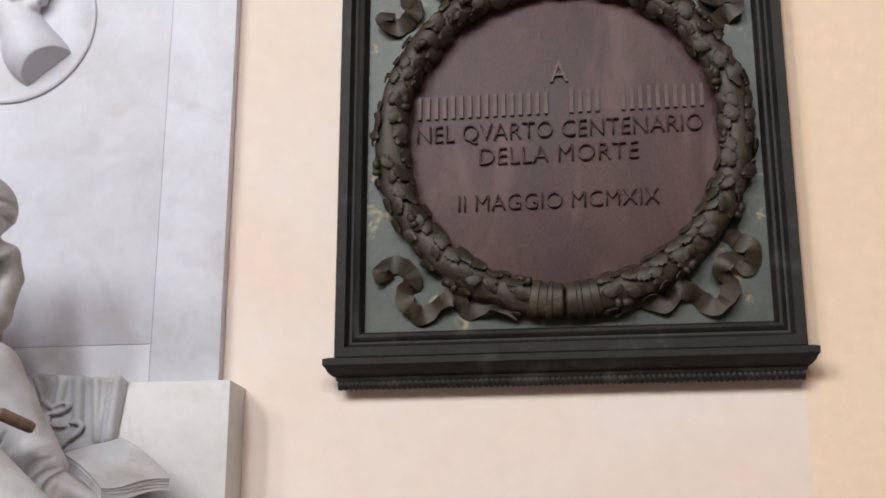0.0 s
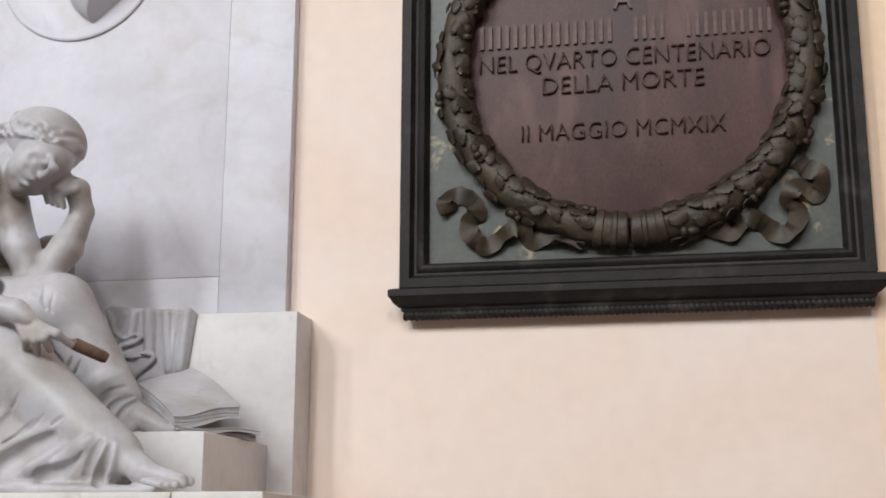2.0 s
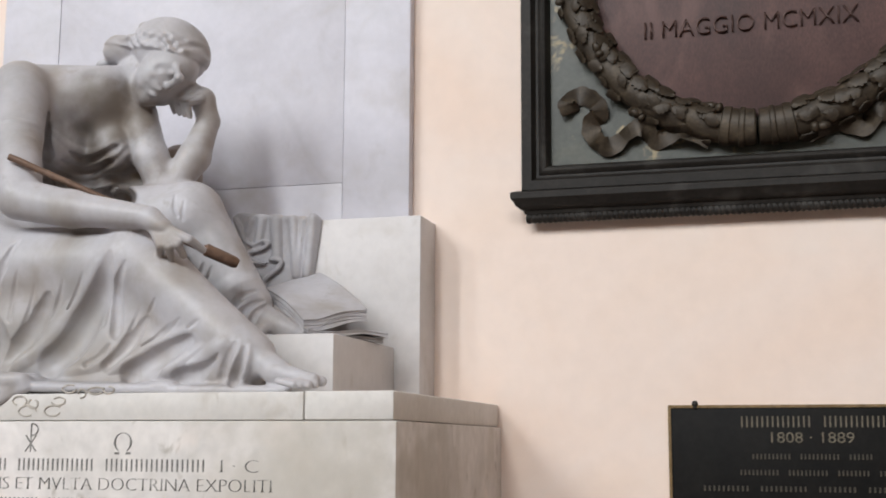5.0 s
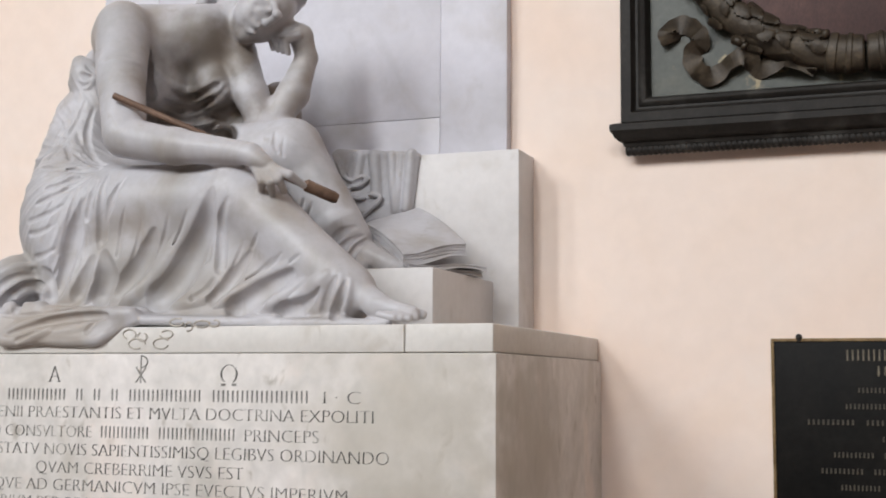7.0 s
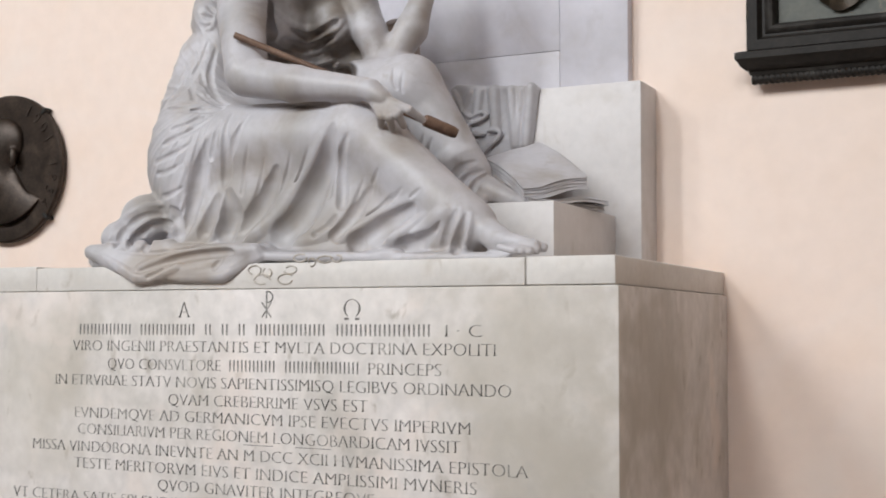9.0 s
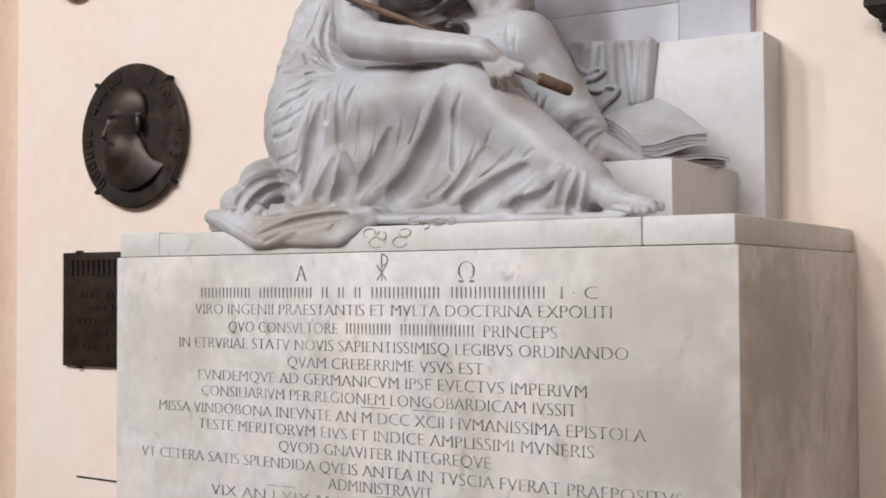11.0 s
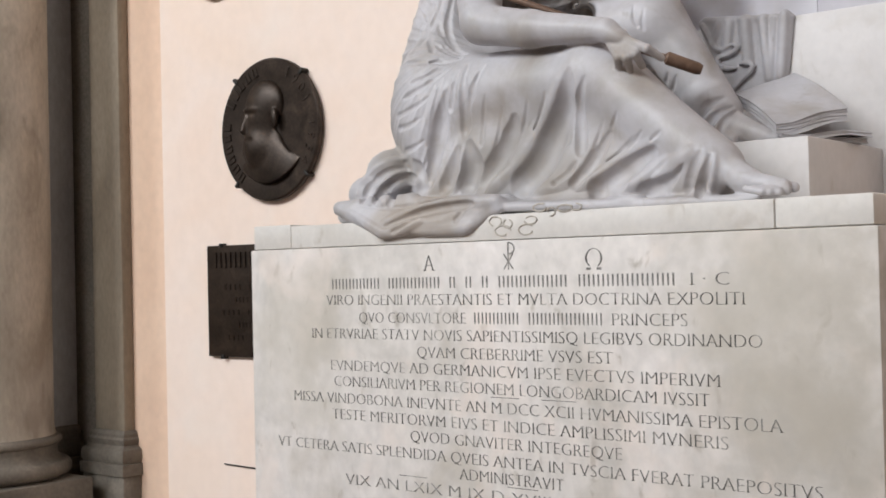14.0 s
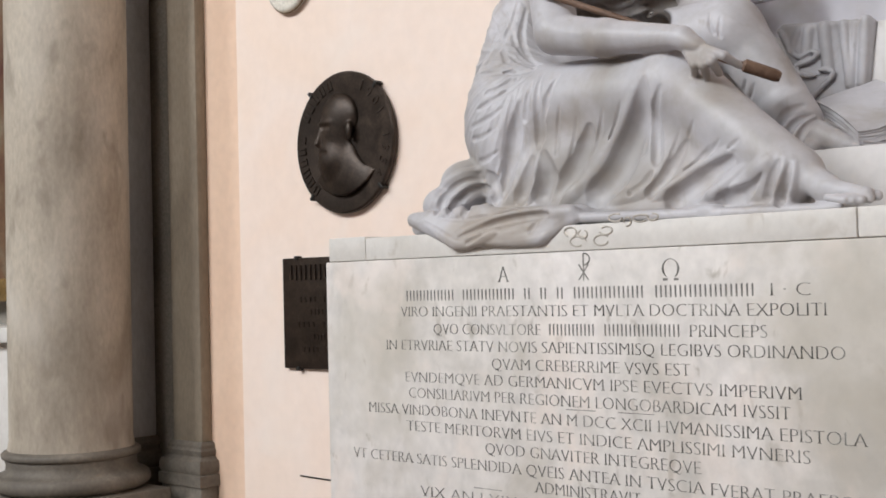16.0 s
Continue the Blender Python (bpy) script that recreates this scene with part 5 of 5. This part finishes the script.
rnd = random.Random(4)
for i in range(46):
    a = radians(-90 + 13 + 334 * i / 45)
    for b in (1.75, 2.25, 2.75):
        on_wreath("leaf", leaf_mesh, a + rnd.uniform(-0.04, 0.04), b + rnd.uniform(-0.2, 0.2), rnd.uniform(-0.7, 0.7), rnd.uniform(0.6, 0.85))
    for b in (0.45, 1.15):
        on_wreath("leaf", leaf_mesh, a + rnd.uniform(-0.05, 0.05), b + rnd.uniform(-0.25, 0.25), rnd.uniform(-0.9, 0.9), rnd.uniform(0.45, 0.75))
    if i % 3 == 0:
        on_wreath("acorn", acorn_mesh, a + 0.03, rnd.choice((0.25, 0.5, 0.8, 1.5, 2.4)), rnd.uniform(-0.5, 0.5), rnd.uniform(1.3, 1.7))
bm = bmesh.new()
for sgn in (-1, 1):
    rings = []
    for k, d, g in ((0, 0.005, 0.93), (1, 0.010, 1.0), (2, 0.040, 1.02), (3, 0.044, 1.1), (4, 0.058, 1.1), (5, 0.062, 1.0), (6, 0.088, 1.02), (7, 0.092, 1.10), (8, 0.118, 1.08), (9, 0.122, 0.95)):
        a = radians(-90) + sgn * d / WR
        c = Vector((WX + WR * math.cos(a), -0.058, WZ + WR * math.sin(a)))
        u = Vector((math.cos(a), 0, math.sin(a)))
        rings.append([c + g * 0.064 * math.cos(b) * u + Vector((0, -g * 0.052 * math.sin(b), 0)) for b in [2 * math.pi * q / 16 for q in range(16)]])
    loft(bm, rings)
part("wreath_clasp", bm, BRONZE, tablet, "ribbed bronze clasp of the wreath", smooth=30)


def ribbon(points, width):
    """Fluttering bronze band: a strip in the tablet's plane that rolls as it goes."""
    pts = spline([(x, 0, z) for x, z in points], 12)
    bm = bmesh.new()
    rings = []
    for i, p in enumerate(pts):
        d = (pts[min(i + 1, len(pts) - 1)] - pts[max(i - 1, 0)]).normalized()
        u = Vector((-d.z, 0, d.x))
        roll = 0.55 * math.sin(i * 0.16)
        w = u * math.cos(roll) + Vector((0, -1, 0)) * math.sin(roll)
        q = u.cross(d) * 1.0
        c = Vector((p.x, -0.046 - 0.010 * math.sin(i * 0.2), p.z))
        hw = width / 2 * (1 - 0.12 * math.sin(i * 0.4) ** 2)
        th = 0.005
        rings.append([c - hw * w - th * Vector((0, 1, 0)), c + hw * w - th * Vector((0, 1, 0)), c + hw * w + th * Vector((0, 1, 0)), c - hw * w + th * Vector((0, 1, 0))])
    loft(bm, rings)
    part("ribbon", bm, BRONZE, tablet, "curling bronze ribbon", smooth=60)


for s in (-1, 1):
    for up in (-1, 1):
        f = [(0.16, 0.655), (0.26, 0.625), (0.345, 0.645), (0.385, 0.60), (0.44, 0.615), (0.505, 0.66), (0.555, 0.63), (0.57, 0.575), (0.54, 0.535)]
        f += [(0.56, 0.49), (0.615, 0.465), (0.655, 0.49), (0.64, 0.53)] if s < 0 else [(0.57, 0.49), (0.635, 0.52), (0.65, 0.46), (0.60, 0.43), (0.575, 0.40)]
        ribbon([(WX + s * px, WZ + up * pz) for px, pz in f], 0.072)

TY = -0.036
letters("raised_letter", "A", 0.885, 0.952, 3.602, 0.08, TY, 0.012, LETTER_BRONZE, tablet)
bars("raised_bar", "oooooooo oo ooooo", 0.385, 1.445, 3.483, 0.088, TY, 0.010, LETTER_BRONZE, tablet, 0.22)
letters("raised_line", "NEL QVARTO CENTENARIO", 0.392, 1.428, 3.379, 0.066, TY, 0.011, LETTER_BRONZE, tablet, thin=0.014)
letters("raised_line", "DELLA MORTE", 0.622, 1.196, 3.284, 0.066, TY, 0.011, LETTER_BRONZE, tablet, thin=0.014)
letters("raised_line", "II MAGGIO MCMXIX", 0.543, 1.262, 3.107, 0.062, TY, 0.010, LETTER_BRONZE, tablet, thin=0.014)

# ---- small black tablet below it ----
small = thing("black_tablet", "black slate tablet with thin brass edge and faded gilt writing", "plaque", (1.045, -0.02, 1.24))
MX0, MX1, MZ0, MZ1 = 0.592, 1.500, 1.238, 1.796
stone("slate", small, BLACK, MX0 + 0.008, MX1 - 0.008, -0.026, -0.004, MZ0 + 0.008, MZ1 - 0.008, 0.002)
bm = bmesh.new()
rect(bm, [(0.0, -0.001), (0.0, -0.030), (0.009, -0.030), (0.011, -0.020), (0.011, -0.001)], MX0, MX1, MZ0, MZ1)
part("edge", bm, GOLD_EDGE, small, "worn brass edge", smooth=30)
for px in (MX0 + 0.09, MX1 - 0.09):
    for pz, s in ((MZ1, 1), (MZ0, -1)):
        bm = bmesh.new()
        bmesh.ops.create_uvsphere(bm, u_segments=12, v_segments=8, radius=0.011)
        bmesh.ops.translate(bm, verts=bm.verts, vec=(px, -0.026, pz + s * 0.004))
        box(bm, px - 0.006, px + 0.006, -0.034, -0.001, pz - 0.012, pz + 0.008, 0.002)
        part("pin", bm, IRON, small, "dark iron fixing pin", smooth=50)
bars("gilt_bar", "ooooooo oooooo", 0.825, 1.285, 1.741, 0.036, -0.027, 0.001, GILT, small, 0.14)
letters("gilt_line", "1808 · 1889", 0.925, 1.185, 1.690, 0.034, -0.027, 0.001, GILT, small)
for k, (a, b) in enumerate(((0.86, 1.24), (0.82, 1.28), (0.70, 1.40), (0.93, 1.17), (0.78, 1.32), (0.74, 1.36), (0.80, 1.30))):
    bars("gilt_bar", "ooooo ooooo oooo oooooo"[: int((b - a) * 40)], a, b, 1.628 - 0.052 * k, 0.017, -0.027, 0.001, GILT_FADED, small, 0.2, 2)

# ---- round bronze portrait medallion ----
medal = thing("portrait_medallion", "round dark bronze portrait medallion pinned to the wall", "medallion", (-3.32, -0.03, 2.33))
MX, MZ, MR = -3.322, 2.334, 0.343


def disc_rings(cx, cz, steps, n=64, sx=1.0):
    return [[(cx + sx * r * math.cos(2 * math.pi * i / n), y, cz + r * math.sin(2 * math.pi * i / n)) for i in range(n)] for r, y in steps]


bm = bmesh.new()
loft(bm, disc_rings(MX, MZ, [(MR - 0.01, -0.008), (MR, -0.014), (MR, -0.034), (MR - 0.008, -0.041), (MR - 0.06, -0.040), (MR - 0.11, -0.034), (0.10, -0.034)]))
part("disc", bm, DARK_BRONZE, medal, smooth=40)
# plain head and shoulder in low relief
quarry((-3.66, -0.16, 1.99), (-2.98, -0.034, 2.68), 0.004)
ball((-3.345, -0.036, 2.460), (0.125, 0.115, 0.046), 0, 0.03)
ball((-3.385, -0.036, 2.360), (0.100, 0.165, 0.048), 8, 0.03)
ball((-3.415, -0.036, 2.225), (0.045, 0.042, 0.040), 0, 0.03)
ball((-3.305, -0.034, 2.195), (0.105, 0.165, 0.030), -18, 0.035)
ball((-3.300, -0.034, 2.110), (0.240, 0.130, 0.024), 0, 0.04)
limb((-3.440, -0.074, 2.405), (-3.456, -0.084, 2.335), 0.009, 0.016, 0.018)
ball((-3.395, -0.044, 2.250), (0.080, 0.075, 0.046), 15, 0.035)
ball((-3.410, -0.076, 2.432), (0.050, 0.012, 0.010), 0, 0.018)
ball((-3.252, -0.066, 2.380), (0.020, 0.045, 0.016), 0, 0.014)
for a, b, r in (((-3.420, -0.090, 2.414), (-3.380, -0.092, 2.412), 0.010), ((-3.474, -0.076, 2.414), (-3.462, -0.080, 2.412), 0.009), ((-3.440, -0.088, 2.290), (-3.395, -0.094, 2.286), 0.004)):
    s, d = rod_field(a, b, r, r, 0.03)
    carve(s, d, 0.014)
s, X, Y, Z = window((-3.66, -0.16, 1.99), (-2.98, -0.03, 2.68))
rim = np.sqrt((X - MX) ** 2 + (Z - MZ) ** 2) - (MR - 0.085)
SOLID[s] = np.maximum(SOLID[s], rim + 0 * Y)
hang("relief", carved("relief", DARK_BRONZE), medal, "plain bronze head relief")


def round_letters(name, words, start, step, turn, size, plain):
    """Raised characters, or plain bars, that follow the rim."""
    for i, c in enumerate(words):
        if c == " ":
            continue
        a = radians(start + step * i)
        at = Vector((MX + (MR - 0.05) * math.cos(a), -0.040, MZ + (MR - 0.05) * math.sin(a)))
        bm = bmesh.new()
        if plain:
            for off in (-0.3, 0.25):
                box(bm, off * size - 0.09 * size, off * size + 0.09 * size, -0.005, 0.0, -0.5 * size, 0.5 * size, 0)
            box(bm, -0.39 * size, 0.34 * size, -0.004, 0.0, -0.5 * size, -0.38 * size, 0)
        else:
            cu = bpy.data.curves.new(name, "FONT")
            cu.body, cu.align_x, cu.size, cu.resolution_u, cu.extrude = c, "CENTER", size * 1.35, 3, 0.004
            tmp = new(name + "_curve", cu)
            me = bpy.data.meshes.new_from_object(tmp.evaluated_get(bpy.context.evaluated_depsgraph_get()))
            bpy.data.objects.remove(tmp)
            bm.from_mesh(me)
            bpy.data.meshes.remove(me)
            bmesh.ops.transform(bm, matrix=Matrix.Rotation(radians(90), 4, "X") @ Matrix.Translation((0, -size * 0.47, 0)), verts=bm.verts)
        bmesh.ops.transform(bm, matrix=Matrix.Translation(at) @ Matrix.Rotation(-(a + radians(turn)), 4, "Y"), verts=bm.verts)
        part(name, bm, DARK_BRONZE, medal, smooth=None)


round_letters("rim_bar", "oooooo ooooo", 228, -11.0, -90, 0.046, True)
round_letters("rim_numeral", "1901", 62, -12.0, -90, 0.055, False)
round_letters("rim_numeral", "1954", 2, -12.0, -90, 0.055, False)
for a in (48, 132, 228, 318):
    px, pz = MX + (MR + 0.002) * math.cos(radians(a)), MZ + (MR + 0.002) * math.sin(radians(a))
    bm = bmesh.new()
    box(bm, -0.022, 0.012, -0.048, -0.002, -0.008, 0.008, 0.003)
    bmesh.ops.transform(bm, matrix=Matrix.Translation((px, 0, pz)) @ Matrix.Rotation(-radians(a), 4, "Y"), verts=bm.verts)
    part("clip", bm, IRON, medal, "dark iron wall clip", smooth=40)

# ---- square bronze tablet under the medallion ----
square = thing("bronze_tablet", "dark bronze tablet with raised worn writing on the wall", "plaque", (-3.32, -0.02, 1.235))
QX0, QX1, QZ0, QZ1 = -3.808, -2.84, 1.235, 1.788
stone("plate", square, DARK_BRONZE, QX0, QX1, -0.026, -0.004, QZ0, QZ1, 0.004)
bars("raised_bar", "oooooo ooooo", QX0 + 0.05, QX1 - 0.05, 1.715, 0.075, -0.026, 0.008, DARK_BRONZE, square, 0.2)
for k, (a, b) in enumerate(((0.12, 0.12), (0.2, 0.2), (0.10, 0.1), (0.22, 0.22), (0.14, 0.14))):
    bars("raised_bar", "oooo oooooo ooo ooooo", QX0 + a, QX1 - b, 1.58 - 0.062 * k, 0.026, -0.026, 0.004, DARK_BRONZE, square, 0.3, 1)
for px in (QX0 + 0.11, QX1 - 0.11):
    for pz in (QZ0, QZ1):
        bm = box(bmesh.new(), px - 0.012, px + 0.012, -0.034, -0.001, pz - 0.010, pz + 0.010, 0.003)
        part("clip", bm, IRON, square, "dark iron wall clip")

# ---- pale round fitting higher on the wall ----
dish = thing("wall_roundel", "pale glazed round fitting with a raised rim on the wall", "roundel", (-3.72, -0.02, 3.19))
bm = bmesh.new()
loft(bm, disc_rings(-3.72, 3.19, [(0.148, -0.001), (0.158, -0.012), (0.158, -0.034), (0.150, -0.044), (0.138, -0.046), (0.128, -0.036), (0.118, -0.028), (0.06, -0.034), (0.02, -0.036)]))
part("bowl", bm, CERAMIC, dish, smooth=60)
bm = bmesh.new()
ring = disc_rings(-3.72, 3.19, [(0.1585, -0.020), (0.163, -0.026), (0.1585, -0.032)])
loft(bm, ring, cap=False)
part("rim", bm, GOLD_EDGE, dish, "thin dark rim", smooth=60)

# ---- thin cable low on the wall ----
bm = bmesh.new()
pipe(bm, [(-3.728, -0.004, 0.697), (-3.5, -0.004, 0.693), (-3.0, -0.004, 0.690), (-2.2, -0.004, 0.69)], 0.004, 6)
tagged(part("wall_cable", bm, IRON), "thin dark cable fixed along the plaster wall", "cable")

# ---- marble portrait roundel on the stele ----
roundel = thing("portrait_roundel", "round marble profile relief set in the stele", "relief", (-1.232, -0.05, 3.93))
RX, RZ, RR = -1.232, 3.935, 0.338
bm = bmesh.new()
loft(bm, disc_rings(RX, RZ, [(RR, -0.0485), (RR, -0.056), (RR - 0.006, -0.060), (RR - 0.014, -0.060), (RR - 0.02, -0.054), (RR - 0.10, -0.051), (0.05, -0.051)], 80))
part("rim_disc", bm, STELE, roundel, smooth=50)
quarry((-1.56, -0.20, 3.60), (-0.90, -0.050, 4.26), 0.004)
ball((-1.245, -0.05, 4.095), (0.135, 0.125, 0.085), 0, 0.03)
ball((-1.335, -0.05, 4.010), (0.095, 0.110, 0.075), 20, 0.03)
limb((-1.25, -0.045, 4.00), (-1.13, -0.045, 3.80), 0.085, 0.105, 0.03)
ball((-1.12, -0.05, 3.78), (0.175, 0.115, 0.090), 38, 0.03)
ball((-1.215, -0.128, 4.035), (0.022, 0.036, 0.020), 0, 0.01)
for i in range(9):
    a = radians(-75 + 22 * i)
    ball((-1.225 + 0.125 * math.cos(a), -0.085, 4.085 + 0.118 * math.sin(a)), (0.032, 0.026, 0.035), 30 * i, 0.012)
s, X, Y, Z = window((-1.56, -0.20, 3.60), (-0.90, -0.05, 4.26))
cut = (X + 1.10) * 0.56 + (Y + 0.10) * -0.42 + (Z - 3.735) * -0.71
SOLID[s] = np.maximum(SOLID[s], cut)
hang("relief", carved("relief", STELE), roundel, "plain marble head relief")

# ---- hanging lamp in the nave ----
lamp = thing("hanging_lamp", "lit iron ring lamp with warm bulbs hung from the roof", "lamp", LAMP)
BULB = material("warm_bulb", (1.0, 0.75, 0.5), 0.5)
BULB.node_tree.nodes["Principled BSDF"].inputs["Emission Color"].default_value = (1.0, 0.62, 0.28, 1)
BULB.node_tree.nodes["Principled BSDF"].inputs["Emission Strength"].default_value = 260.0
bm = bmesh.new()
pipe(bm, [(LAMP[0] + 0.22 * math.cos(2 * math.pi * i / 32), LAMP[1] + 0.22 * math.sin(2 * math.pi * i / 32), LAMP[2]) for i in range(33)], 0.012, 8)
part("ring", bm, IRON, lamp, smooth=60)
bm = bmesh.new()
pipe(bm, [(LAMP[0] - 0.22, LAMP[1], LAMP[2]), (LAMP[0], LAMP[1], LAMP[2] + 0.5), (LAMP[0], LAMP[1], 18.0)], 0.008, 6)
part("hanger", bm, IRON, lamp, smooth=60)
bm = bmesh.new()
pipe(bm, [(LAMP[0] + 0.22, LAMP[1], LAMP[2]), (LAMP[0], LAMP[1], LAMP[2] + 0.5)], 0.008, 6)
part("hanger", bm, IRON, lamp, smooth=60)
for a in (20, 140, 260):
    bm = bmesh.new()
    lathe(bm, [(0.012, LAMP[2] + 0.010), (0.018, LAMP[2] + 0.04), (0.032, LAMP[2] + 0.075), (0.028, LAMP[2] + 0.10), (0.008, LAMP[2] + 0.115)], LAMP[0] + 0.22 * math.cos(radians(a)), LAMP[1] + 0.22 * math.sin(radians(a)), 16)
    part("bulb", bm, BULB, lamp, "glowing warm bulb", smooth=60)
